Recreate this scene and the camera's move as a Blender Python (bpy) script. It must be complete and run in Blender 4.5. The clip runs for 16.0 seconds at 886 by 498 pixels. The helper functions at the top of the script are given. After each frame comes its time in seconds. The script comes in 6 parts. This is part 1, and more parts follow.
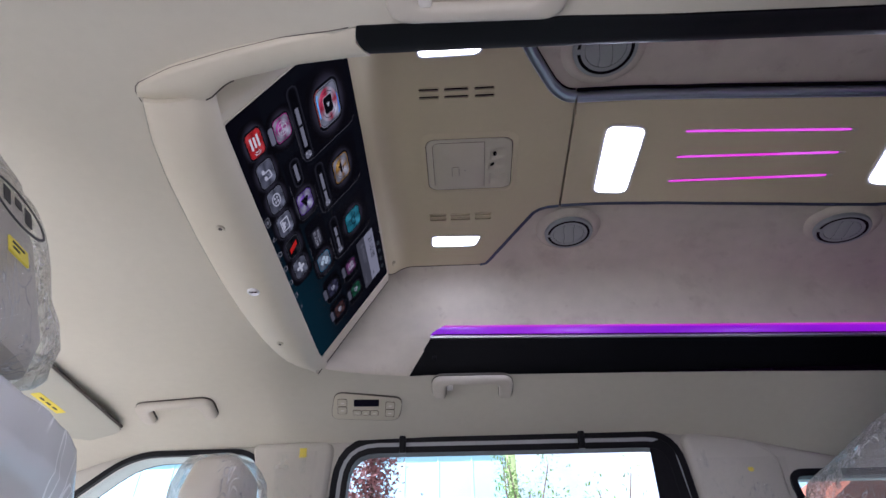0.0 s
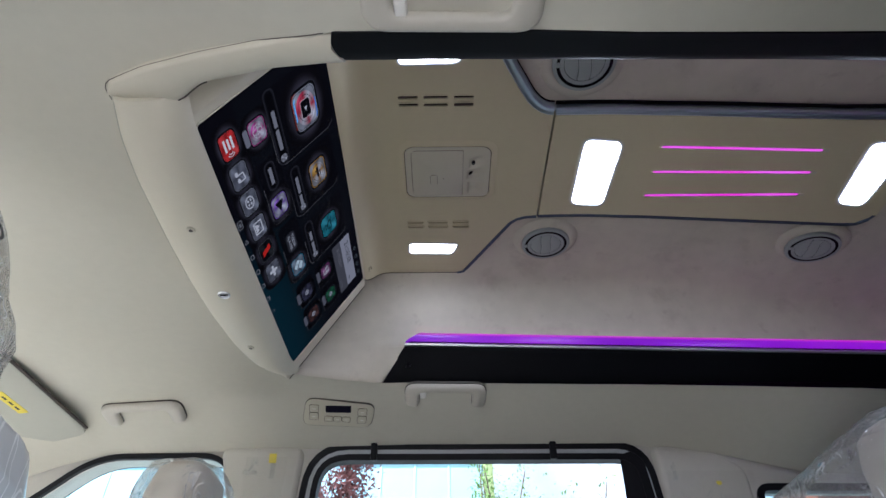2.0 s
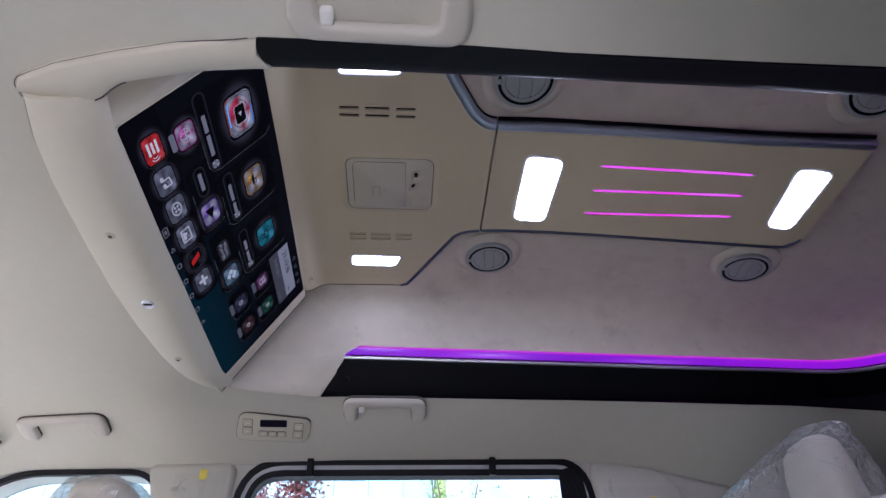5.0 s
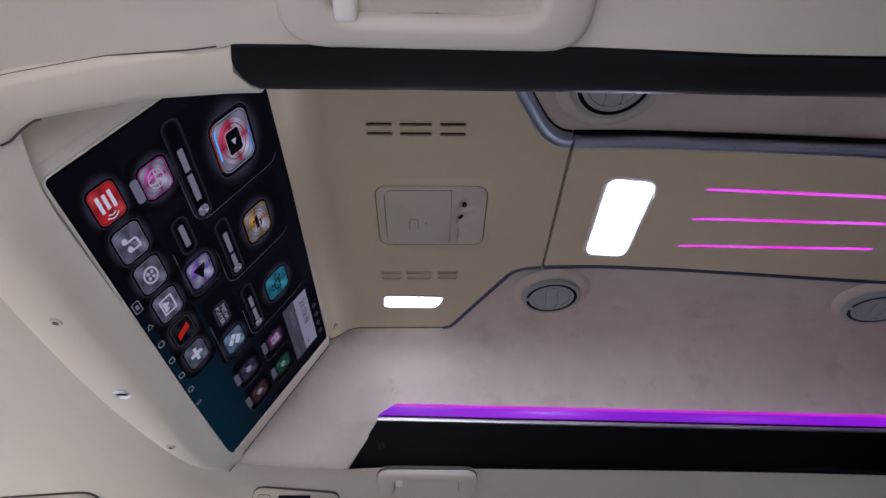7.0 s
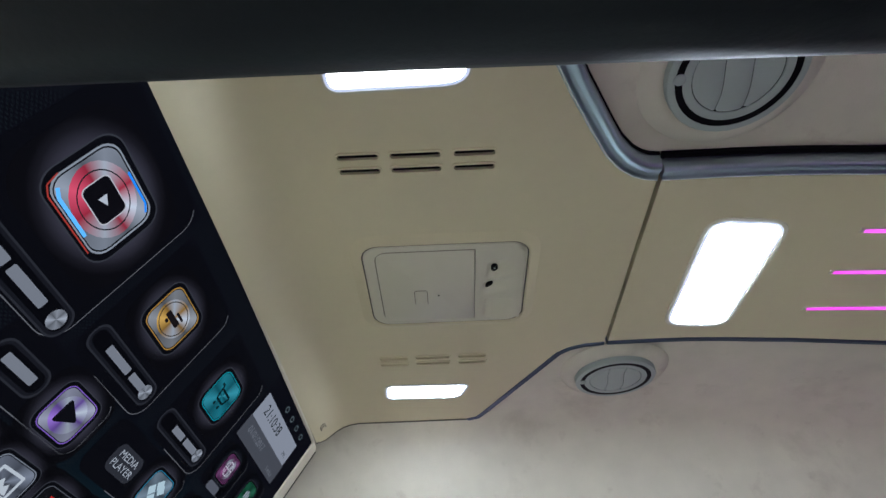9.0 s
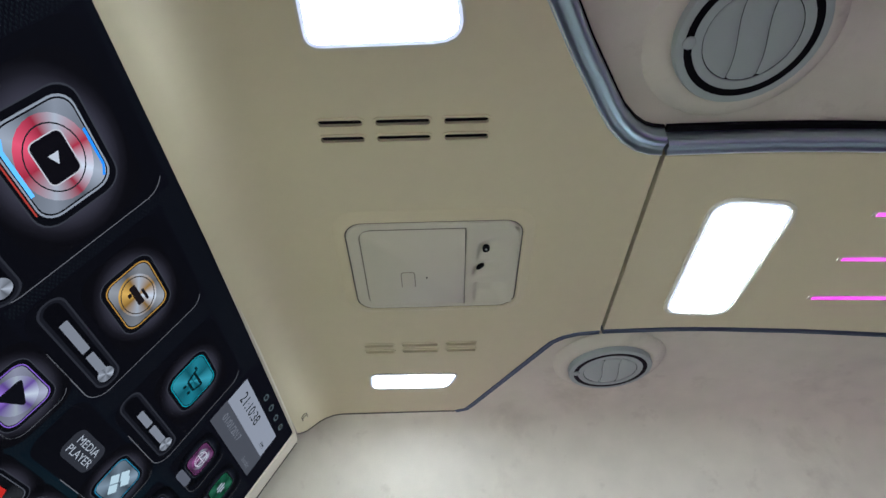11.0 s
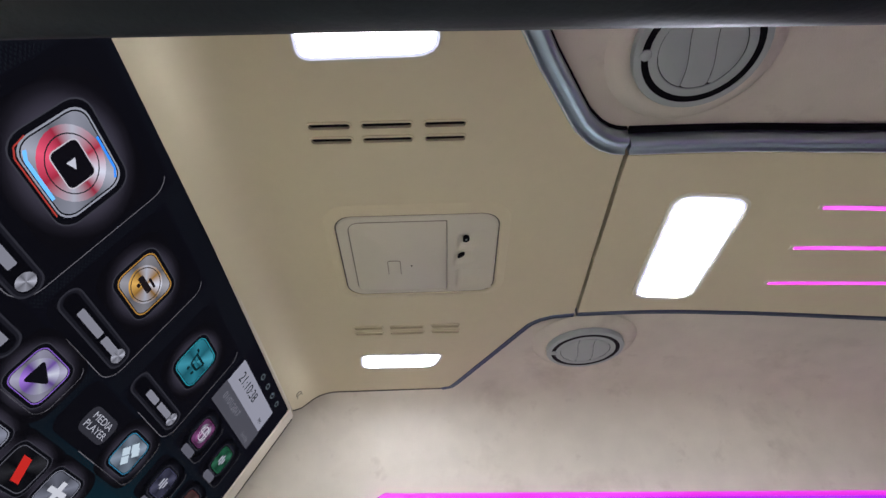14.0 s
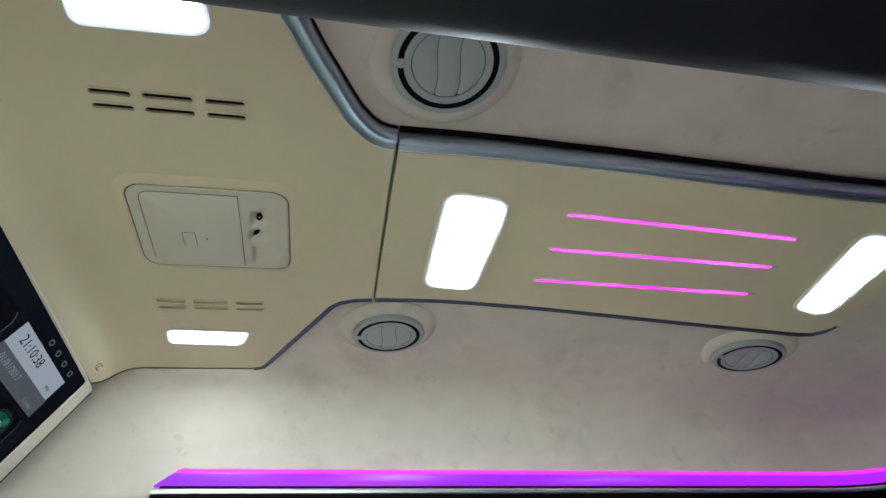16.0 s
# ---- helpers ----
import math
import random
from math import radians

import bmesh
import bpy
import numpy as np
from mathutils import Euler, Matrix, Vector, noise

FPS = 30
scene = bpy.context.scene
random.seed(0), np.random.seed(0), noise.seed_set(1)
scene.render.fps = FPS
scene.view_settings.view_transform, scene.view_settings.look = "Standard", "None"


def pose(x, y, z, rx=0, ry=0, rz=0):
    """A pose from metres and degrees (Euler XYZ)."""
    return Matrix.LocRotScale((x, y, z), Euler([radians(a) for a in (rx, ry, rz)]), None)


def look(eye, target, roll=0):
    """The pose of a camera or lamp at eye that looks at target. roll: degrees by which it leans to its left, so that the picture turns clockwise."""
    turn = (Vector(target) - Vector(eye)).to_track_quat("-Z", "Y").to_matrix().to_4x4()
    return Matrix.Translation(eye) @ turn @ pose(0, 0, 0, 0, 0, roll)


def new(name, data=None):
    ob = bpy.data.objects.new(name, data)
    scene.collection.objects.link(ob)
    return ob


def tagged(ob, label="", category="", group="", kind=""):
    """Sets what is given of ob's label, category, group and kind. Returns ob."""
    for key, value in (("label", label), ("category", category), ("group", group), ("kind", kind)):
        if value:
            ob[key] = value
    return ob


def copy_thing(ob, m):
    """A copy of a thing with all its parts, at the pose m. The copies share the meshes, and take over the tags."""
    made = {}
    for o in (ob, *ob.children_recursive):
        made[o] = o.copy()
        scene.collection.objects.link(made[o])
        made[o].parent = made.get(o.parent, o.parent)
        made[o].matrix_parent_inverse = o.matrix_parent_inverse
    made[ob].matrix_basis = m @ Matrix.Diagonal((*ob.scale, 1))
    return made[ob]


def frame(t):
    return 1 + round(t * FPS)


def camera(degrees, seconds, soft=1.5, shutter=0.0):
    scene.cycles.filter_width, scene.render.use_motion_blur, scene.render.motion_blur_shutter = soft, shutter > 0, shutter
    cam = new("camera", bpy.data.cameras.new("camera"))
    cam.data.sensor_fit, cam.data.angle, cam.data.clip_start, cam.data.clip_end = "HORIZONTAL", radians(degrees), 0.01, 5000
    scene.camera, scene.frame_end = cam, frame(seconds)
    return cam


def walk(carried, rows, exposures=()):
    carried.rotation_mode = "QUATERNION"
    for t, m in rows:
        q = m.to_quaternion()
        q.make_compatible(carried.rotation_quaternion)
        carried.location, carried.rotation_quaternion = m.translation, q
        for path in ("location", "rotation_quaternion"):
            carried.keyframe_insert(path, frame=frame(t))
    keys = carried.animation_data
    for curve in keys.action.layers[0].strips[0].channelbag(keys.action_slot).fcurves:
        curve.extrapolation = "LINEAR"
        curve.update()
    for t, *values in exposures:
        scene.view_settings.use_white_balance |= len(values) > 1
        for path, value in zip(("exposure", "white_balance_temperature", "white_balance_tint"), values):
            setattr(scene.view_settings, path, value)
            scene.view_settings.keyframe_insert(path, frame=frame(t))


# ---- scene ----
SKY, SUN, LAMP, LED, LEDBAR, PICTURE, GLOSS = 0.10, 5.0, 8.0, 0.15, 0.24, 0.115, 0.003
EXPOSURES = [(0, 1.80, 5600, 25), (1.0, 1.80, 5450, 26), (1.5, 1.80, 5350, 26), (2.0, 1.76, 5550, 15), (2.5, 1.74, 5500, 13), (3.0, 1.80, 5600, 24), (4.0, 1.80, 5450, 25), (6.5, 1.80, 5400, 26), (7.0, 1.80, 5650, 28), (7.5, 1.42, 6650, 9), (8.0, 1.66, 5800, 12), (8.5, 2.04, 5550, 13), (9.0, 2.34, 5650, 5), (9.5, 2.52, 5700, 4), (12.5, 2.62, 5600, 8), (13.0, 2.60, 5750, 16), (13.5, 2.60, 5850, 16), (14.0, 2.58, 6050, 15), (14.5, 2.66, 6250, 17), (15.0, 2.70, 5750, 20), (15.5, 2.68, 5750, 20), (16, 2.68, 5800, -2)]
cam = camera(74.9, 16.0)
PATH = [
    (0, (0.071, -0.778, 0.636), (0.015, 0.764, 1.908), -0.8),
    (0.5, (0.073, -0.779, 0.639), (0.03, 0.761, 1.914), -0.7),
    (1, (0.077, -0.782, 0.641), (0.051, 0.748, 1.929), -0.5),
    (1.5, (0.083, -0.779, 0.641), (0.077, 0.751, 1.929), -0.7),
    (2, (0.087, -0.779, 0.641), (0.087, 0.753, 1.927), -0.5),
    (2.5, (0.087, -0.779, 0.64), (0.102, 0.751, 1.928), -0.7),
    (3, (0.093, -0.781, 0.643), (0.132, 0.745, 1.934), -1.0),
    (3.5, (0.118, -0.785, 0.644), (0.214, 0.736, 1.939), -1.8),
    (4, (0.128, -0.783, 0.642), (0.279, 0.731, 1.941), -2.8),
    (6.5, (0.114, -0.703, 0.782), (0.188, 0.793, 2.106), -1.2),
    (7, (0.096, -0.653, 0.889), (0.14, 0.886, 2.166), -1.0),
    (7.5, (0.0823, -0.5998, 0.9803), (0.0900, 0.9970, 2.1853), -1.58),
    (8, (0.0856, -0.5305, 1.0471), (0.0870, 1.0601, 2.2601), -2.11),
    (8.5, (0.0938, -0.4922, 1.1016), (0.0998, 1.0404, 2.3873), -2.53),
    (9, (0.0987, -0.4748, 1.1272), (0.0897, 1.0187, 2.4575), -2.16),
    (9.5, (0.103, -0.449, 1.138), (0.114, 1.051, 2.461), -2.1),
    (12, (0.099, -0.436, 1.138), (0.118, 1.069, 2.454), -2.0),
    (12.5, (0.098, -0.444, 1.138), (0.143, 1.067, 2.448), -2.9),
    (13, (0.098, -0.456, 1.133), (0.14, 1.062, 2.434), -2.3),
    (13.5, (0.105, -0.464, 1.12), (0.136, 1.068, 2.405), -2.1),
    (14, (0.1122, -0.4787, 1.1155), (0.1510, 1.0684, 2.3823), -2.59),
    (14.5, (0.1224, -0.4987, 1.1089), (0.2045, 1.0456, 2.3775), -3.58),
    (15, (0.1656, -0.5004, 1.0959), (0.3393, 1.0338, 2.3678), -4.19),
    (15.5, (0.2104, -0.4935, 1.0773), (0.5124, 1.0222, 2.3459), -5.53),
    (16, (0.2311, -0.5139, 1.0410), (0.6175, 0.9709, 2.3233), -6.67),
]
walk(cam, [(t, look(eye, target, roll)) for t, eye, target, roll in PATH], exposures=EXPOSURES)

# ---------------------------------------------------------------- light
world = bpy.data.worlds.new("world")
scene.world = world
world.use_nodes = True
_n = world.node_tree.nodes
_sky = _n.new("ShaderNodeTexSky")
_sky.sky_type = "NISHITA"
_sky.sun_disc = False
_sky.dust_density = 8.0
_sky.air_density = 0.8
_sky.sun_elevation = radians(52)
_sky.sun_rotation = radians(234)
_n["Background"].inputs["Strength"].default_value = SKY
_tc = _n.new("ShaderNodeTexCoord")
_cl = _n.new("ShaderNodeTexNoise")
_cl.inputs["Scale"].default_value = 2.2
_cl.inputs["Detail"].default_value = 6
_cr = _n.new("ShaderNodeMapRange")
_cr.inputs["From Min"].default_value = 0.31
_cr.inputs["From Max"].default_value = 0.52
_mx = _n.new("ShaderNodeMix")
_mx.data_type = "RGBA"
_mx.inputs[7].default_value = (5.0, 5.2, 5.4, 1)
_lk = world.node_tree.links
_lk.new(_tc.outputs["Generated"], _cl.inputs["Vector"])
_lk.new(_cl.outputs["Fac"], _cr.inputs["Value"])
_lk.new(_cr.outputs[0], _mx.inputs[0])
_lk.new(_sky.outputs["Color"], _mx.inputs[6])
_lk.new(_mx.outputs[2], _n["Background"].inputs["Color"])
_sd = bpy.data.lights.new("sun", "SUN")
_sd.energy, _sd.angle, _sd.color = SUN, radians(0.6), (1.0, 0.95, 0.87)
sun = new("sun", _sd)
_az = radians(234)
_el = radians(52)
sun.matrix_world = look((0, 0, 30), (-30 * math.cos(_el) * math.sin(_az), -30 * math.cos(_el) * math.cos(_az), 30 - 30 * math.sin(_el)))


# ---------------------------------------------------------------- materials
def mat(name, color, rough=0.6, metal=0.0, var=0.06, scale=30.0, big=3.0, bump=0.0, bump_scale=300.0, tint=None, coat=0.0, spec=0.5):
    """A surface with colour variation at two scales and a fine relief. scale, big, bump_scale: per metre."""
    m = bpy.data.materials.new(name)
    m.use_nodes = True
    nt = m.node_tree
    b = nt.nodes["Principled BSDF"]
    b.inputs["Roughness"].default_value = rough
    b.inputs["Metallic"].default_value = metal
    b.inputs["Coat Weight"].default_value = coat
    b.inputs["Specular IOR Level"].default_value = spec
    tc = nt.nodes.new("ShaderNodeTexCoord")
    n1 = nt.nodes.new("ShaderNodeTexNoise")
    n1.inputs["Scale"].default_value = scale
    n1.inputs["Detail"].default_value = 6
    n2 = nt.nodes.new("ShaderNodeTexNoise")
    n2.inputs["Scale"].default_value = big
    n2.inputs["Detail"].default_value = 4
    for n in (n1, n2):
        nt.links.new(tc.outputs["Object"], n.inputs["Vector"])
    add = nt.nodes.new("ShaderNodeMath")
    add.operation = "MULTIPLY_ADD"
    add.inputs[1].default_value = 0.45
    nt.links.new(n1.outputs["Fac"], add.inputs[0])
    sc = nt.nodes.new("ShaderNodeMath")
    sc.operation = "MULTIPLY"
    sc.inputs[1].default_value = 0.55
    nt.links.new(n2.outputs["Fac"], sc.inputs[0])
    nt.links.new(sc.outputs[0], add.inputs[2])
    ramp = nt.nodes.new("ShaderNodeValToRGB")
    ramp.color_ramp.elements[0].position = 0.32
    ramp.color_ramp.elements[1].position = 0.68
    c = Vector(color)
    t = Vector(tint) if tint else c
    ramp.color_ramp.elements[0].color = (*(t * (1 - var)), 1)
    ramp.color_ramp.elements[1].color = (*[min(1, v * (1 + var)) for v in c], 1)
    nt.links.new(add.outputs[0], ramp.inputs["Fac"])
    nt.links.new(ramp.outputs["Color"], b.inputs["Base Color"])
    rr = nt.nodes.new("ShaderNodeMapRange")
    swing = 0.01 if metal else 0.06
    rr.inputs["To Min"].default_value = max(0.02, rough - swing)
    rr.inputs["To Max"].default_value = min(1, rough + swing)
    nt.links.new(n1.outputs["Fac"], rr.inputs["Value"])
    nt.links.new(rr.outputs[0], b.inputs["Roughness"])
    if bump:
        n3 = nt.nodes.new("ShaderNodeTexNoise")
        n3.inputs["Scale"].default_value = bump_scale
        n3.inputs["Detail"].default_value = 3
        nt.links.new(tc.outputs["Object"], n3.inputs["Vector"])
        bp = nt.nodes.new("ShaderNodeBump")
        bp.inputs["Strength"].default_value = bump
        bp.inputs["Distance"].default_value = 0.001
        nt.links.new(n3.outputs["Fac"], bp.inputs["Height"])
        nt.links.new(bp.outputs["Normal"], b.inputs["Normal"])
    return m


def stained(m, color, amount, scale, low=0.56, high=0.74):
    """Adds soft dirty smudges of their own shape over a material's colour."""
    nt = m.node_tree
    b = nt.nodes["Principled BSDF"]
    src = b.inputs["Base Color"].links[0].from_socket
    tc = nt.nodes.new("ShaderNodeTexCoord")
    n = nt.nodes.new("ShaderNodeTexNoise")
    n.inputs["Scale"].default_value = scale
    n.inputs["Detail"].default_value = 8
    n.inputs["Roughness"].default_value = 0.62
    n.inputs["Distortion"].default_value = 0.15
    nt.links.new(tc.outputs["Object"], n.inputs["Vector"])
    mr = nt.nodes.new("ShaderNodeMapRange")
    mr.inputs["From Min"].default_value = low
    mr.inputs["From Max"].default_value = high
    mr.inputs["To Max"].default_value = amount
    nt.links.new(n.outputs["Fac"], mr.inputs["Value"])
    mix = nt.nodes.new("ShaderNodeMix")
    mix.data_type = "RGBA"
    mix.inputs["B"].default_value = (*color, 1)
    mix.inputs[7].default_value = (*color, 1)
    nt.links.new(mr.outputs[0], mix.inputs[0])
    nt.links.new(src, mix.inputs[6])
    nt.links.new(mix.outputs[2], b.inputs["Base Color"])
    return m


def glow(name, color, strength, base=(0.8, 0.8, 0.8)):
    m = bpy.data.materials.new(name)
    m.use_nodes = True
    b = m.node_tree.nodes["Principled BSDF"]
    b.inputs["Base Color"].default_value = (*base, 1)
    b.inputs["Roughness"].default_value = 0.35
    b.inputs["Emission Color"].default_value = (*color, 1)
    b.inputs["Emission Strength"].default_value = strength
    return m


def glow_varied(name, a, c, strength, scale):
    """A light-giving strip whose colour drifts along its length."""
    m = glow(name, a, strength, (0.06, 0.02, 0.06))
    nt = m.node_tree
    tc = nt.nodes.new("ShaderNodeTexCoord")
    n = nt.nodes.new("ShaderNodeTexNoise")
    n.inputs["Scale"].default_value = scale
    n.inputs["Detail"].default_value = 2
    nt.links.new(tc.outputs["Object"], n.inputs["Vector"])
    r = nt.nodes.new("ShaderNodeValToRGB")
    r.color_ramp.elements[0].position = 0.40
    r.color_ramp.elements[1].position = 0.62
    r.color_ramp.elements[0].color = (*a, 1)
    r.color_ramp.elements[1].color = (*c, 1)
    nt.links.new(n.outputs["Fac"], r.inputs["Fac"])
    nt.links.new(r.outputs["Color"], nt.nodes["Principled BSDF"].inputs["Emission Color"])
    return m


def screen_ink(name, color, strength):
    """A lit shape on the television picture, under its glass."""
    m = glow(name, color, strength, (0.002, 0.002, 0.003))
    b = m.node_tree.nodes["Principled BSDF"]
    b.inputs["Roughness"].default_value = 0.5
    b.inputs["Specular IOR Level"].default_value = GLOSS
    return m


def clear(name, tint, rough=0.0, ior=1.45, mix=0.9, bump=0.0, bump_scale=20.0):
    """Thin clear sheet: mostly transparent, with a glossy skin."""
    m = bpy.data.materials.new(name)
    m.use_nodes = True
    nt = m.node_tree
    nt.nodes.remove(nt.nodes["Principled BSDF"])
    out = nt.nodes["Material Output"]
    tr = nt.nodes.new("ShaderNodeBsdfTransparent")
    tr.inputs["Color"].default_value = (*tint, 1)
    gl = nt.nodes.new("ShaderNodeBsdfGlossy")
    gl.inputs["Roughness"].default_value = rough
    mx = nt.nodes.new("ShaderNodeMixShader")
    fr = nt.nodes.new("ShaderNodeFresnel")
    fr.inputs["IOR"].default_value = ior
    mul = nt.nodes.new("ShaderNodeMath")
    mul.operation = "MULTIPLY"
    mul.inputs[1].default_value = mix
    nt.links.new(fr.outputs[0], mul.inputs[0])
    nt.links.new(mul.outputs[0], mx.inputs[0])
    nt.links.new(tr.outputs[0], mx.inputs[1])
    nt.links.new(gl.outputs[0], mx.inputs[2])
    nt.links.new(mx.outputs[0], out.inputs["Surface"])
    if bump:
        tc = nt.nodes.new("ShaderNodeTexCoord")
        n = nt.nodes.new("ShaderNodeTexNoise")
        n.inputs["Scale"].default_value = bump_scale
        n.inputs["Detail"].default_value = 2
        n.inputs["Distortion"].default_value = 1.0
        nt.links.new(tc.outputs["Object"], n.inputs["Vector"])
        bp = nt.nodes.new("ShaderNodeBump")
        bp.inputs["Strength"].default_value = bump
        bp.inputs["Distance"].default_value = 0.02
        nt.links.new(n.outputs["Fac"], bp.inputs["Height"])
        nt.links.new(bp.outputs["Normal"], gl.inputs["Normal"])
    return m


M_HEAD = mat("headliner_fabric", (0.585, 0.563, 0.475), 0.9, var=0.03, scale=60, big=2, bump=0.25, bump_scale=900)
M_SUEDE = stained(stained(mat("suede_liner", (0.625, 0.578, 0.485), 0.92, var=0.05, scale=25, big=5, bump=0.3, bump_scale=700, tint=(0.57, 0.53, 0.445)), (0.32, 0.27, 0.22), 0.42, 7, 0.58, 0.74), (0.34, 0.28, 0.23), 0.55, 22, 0.60, 0.80)
M_PLASTIC = mat("beige_plastic", (0.595, 0.535, 0.355), 0.55, var=0.025, scale=80, big=3, bump=0.12, bump_scale=1500)
M_VISOR = mat("visor_vinyl", (0.43, 0.43, 0.37), 0.7, var=0.03, scale=60, big=3, bump=0.2, bump_scale=900)
M_CREAM = mat("cream_plastic", (0.63, 0.59, 0.48), 0.5, var=0.025, scale=60, big=3, bump=0.1, bump_scale=1500)
M_CONSOLE = mat("grey_beige_plastic", (0.56, 0.53, 0.42), 0.5, var=0.02, scale=60, big=4, bump=0.1, bump_scale=1500)
M_HANDLE = mat("soft_grey_plastic", (0.55, 0.52, 0.45), 0.5, var=0.02, scale=60, big=4, bump=0.08, bump_scale=1500)
M_BAND = mat("dark_leatherette", (0.0016, 0.002, 0.0036), 0.55, spec=0.12, var=0.2, scale=40, big=4, bump=0.090, bump_scale=420)
M_CHROME = mat("satin_chrome", (0.46, 0.55, 0.64), 0.35, 1.0, var=0.02, scale=30, big=4)
M_BRIGHT = mat("bright_chrome", (0.86, 0.88, 0.91), 0.38, 1.0, var=0.01)
M_RAILDARK = mat("dark_satin_metal", (0.11, 0.135, 0.19), 0.4, 1.0, var=0.02)
M_JOINT = mat("shaded_joint_plastic", (0.20, 0.18, 0.145), 0.7, var=0.1)
M_HINGE = mat("dark_brown_plastic", (0.07, 0.06, 0.05), 0.6, var=0.1)
M_VENT = mat("vent_grey_plastic", (0.350, 0.392, 0.374), 0.5, var=0.03, scale=60, big=6, bump=0.08, bump_scale=1200)
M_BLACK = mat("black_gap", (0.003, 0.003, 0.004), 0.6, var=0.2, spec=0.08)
M_RUBBER = mat("black_rubber", (0.006, 0.006, 0.008), 0.5, spec=0.2, var=0.2, scale=60, big=6, bump=0.1, bump_scale=800)
M_TRACK = mat("grey_shade_track", (0.42, 0.44, 0.45), 0.45, var=0.05, scale=40)
M_TRIM = mat("pillar_trim_plastic", (0.50, 0.48, 0.42), 0.55, var=0.03, scale=60, big=4, bump=0.12, bump_scale=1200)
M_SEAT = mat("beige_leather", (0.62, 0.575, 0.49), 0.5, var=0.05, scale=35, big=5, bump=0.35, bump_scale=350)
M_FLOOR = mat("dark_carpet", (0.075, 0.07, 0.06), 0.95, var=0.12, scale=60, big=4, bump=0.6, bump_scale=500)
M_PAINT = mat("black_car_paint", (0.02, 0.021, 0.024), 0.25, var=0.05, coat=1.0)
M_LAMP = glow("lamp_lens", (0.93, 0.95, 1.0), LAMP)
M_LAMPRIM = glow("lamp_lens_rim", (0.70, 0.74, 1.0), 0.12)
M_LED = glow_varied("led_strip_upper", (0.95, 0.02, 0.80), (1.0, 0.04, 0.95), LED, 9)
M_LED_LOW = glow_varied("led_strip_lower", (0.34, 0.0, 0.85), (0.50, 0.01, 1.0), LED, 3)
M_LEDBAR = glow_varied("led_bar", (1.0, 0.03, 0.70), (1.0, 0.14, 0.90), LEDBAR, 5)
M_GLASS = clear("window_glass", (0.80, 0.93, 0.97), 0.0, 1.45, 0.9)


def film(name, milk, scale, pick_from):
    """Thin clear wrapping: see-through, slightly milky, glossy, with pale creases."""
    m = clear(name, (0.985, 0.985, 0.98), 0.11, 1.38, 0.8, 1.0, scale * 1.3)
    nt = m.node_tree
    out = nt.nodes["Material Output"]
    base = out.inputs["Surface"].links[0].from_socket
    tc = nt.nodes.new("ShaderNodeTexCoord")
    mp = nt.nodes.new("ShaderNodeMapping")
    mp.inputs["Scale"].default_value = (1.25, 1.25, 0.32)
    wob = nt.nodes.new("ShaderNodeTexNoise")
    wob.inputs["Scale"].default_value = scale * 0.8
    nt.links.new(tc.outputs["Object"], mp.inputs["Vector"])
    nt.links.new(mp.outputs[0], wob.inputs["Vector"])
    add = nt.nodes.new("ShaderNodeVectorMath")
    add.operation = "MULTIPLY_ADD"
    add.inputs[1].default_value = (0.12, 0.12, 0.12)
    nt.links.new(wob.outputs["Color"], add.inputs[0])
    nt.links.new(mp.outputs[0], add.inputs[2])
    vo = nt.nodes.new("ShaderNodeTexVoronoi")
    vo.feature = "DISTANCE_TO_EDGE"
    vo.inputs["Scale"].default_value = scale * 1.3
    nt.links.new(add.outputs[0], vo.inputs["Vector"])
    thin = nt.nodes.new("ShaderNodeMapRange")
    thin.inputs["From Min"].default_value = 0.036
    thin.inputs["From Max"].default_value = 0.0
    nt.links.new(vo.outputs["Distance"], thin.inputs["Value"])
    pick = nt.nodes.new("ShaderNodeTexNoise")
    pick.inputs["Scale"].default_value = scale * 0.55
    pick.inputs["Detail"].default_value = 3
    nt.links.new(tc.outputs["Object"], pick.inputs["Vector"])
    sel = nt.nodes.new("ShaderNodeMapRange")
    sel.inputs["From Min"].default_value = pick_from
    sel.inputs["From Max"].default_value = pick_from + 0.09
    sel.inputs["To Max"].default_value = 0.75
    nt.links.new(pick.outputs["Fac"], sel.inputs["Value"])
    mul = nt.nodes.new("ShaderNodeMath")
    mul.operation = "MULTIPLY_ADD"
    mul.inputs[2].default_value = milk
    nt.links.new(thin.outputs[0], mul.inputs[0])
    nt.links.new(sel.outputs[0], mul.inputs[1])
    white = nt.nodes.new("ShaderNodeBsdfPrincipled")
    white.inputs["Base Color"].default_value = (0.92, 0.91, 0.88, 1)
    white.inputs["Roughness"].default_value = 0.25
    mx = nt.nodes.new("ShaderNodeMixShader")
    nt.links.new(mul.outputs[0], mx.inputs[0])
    nt.links.new(base, mx.inputs[1])
    nt.links.new(white.outputs[0], mx.inputs[2])
    nt.links.new(mx.outputs[0], out.inputs["Surface"])
    return m


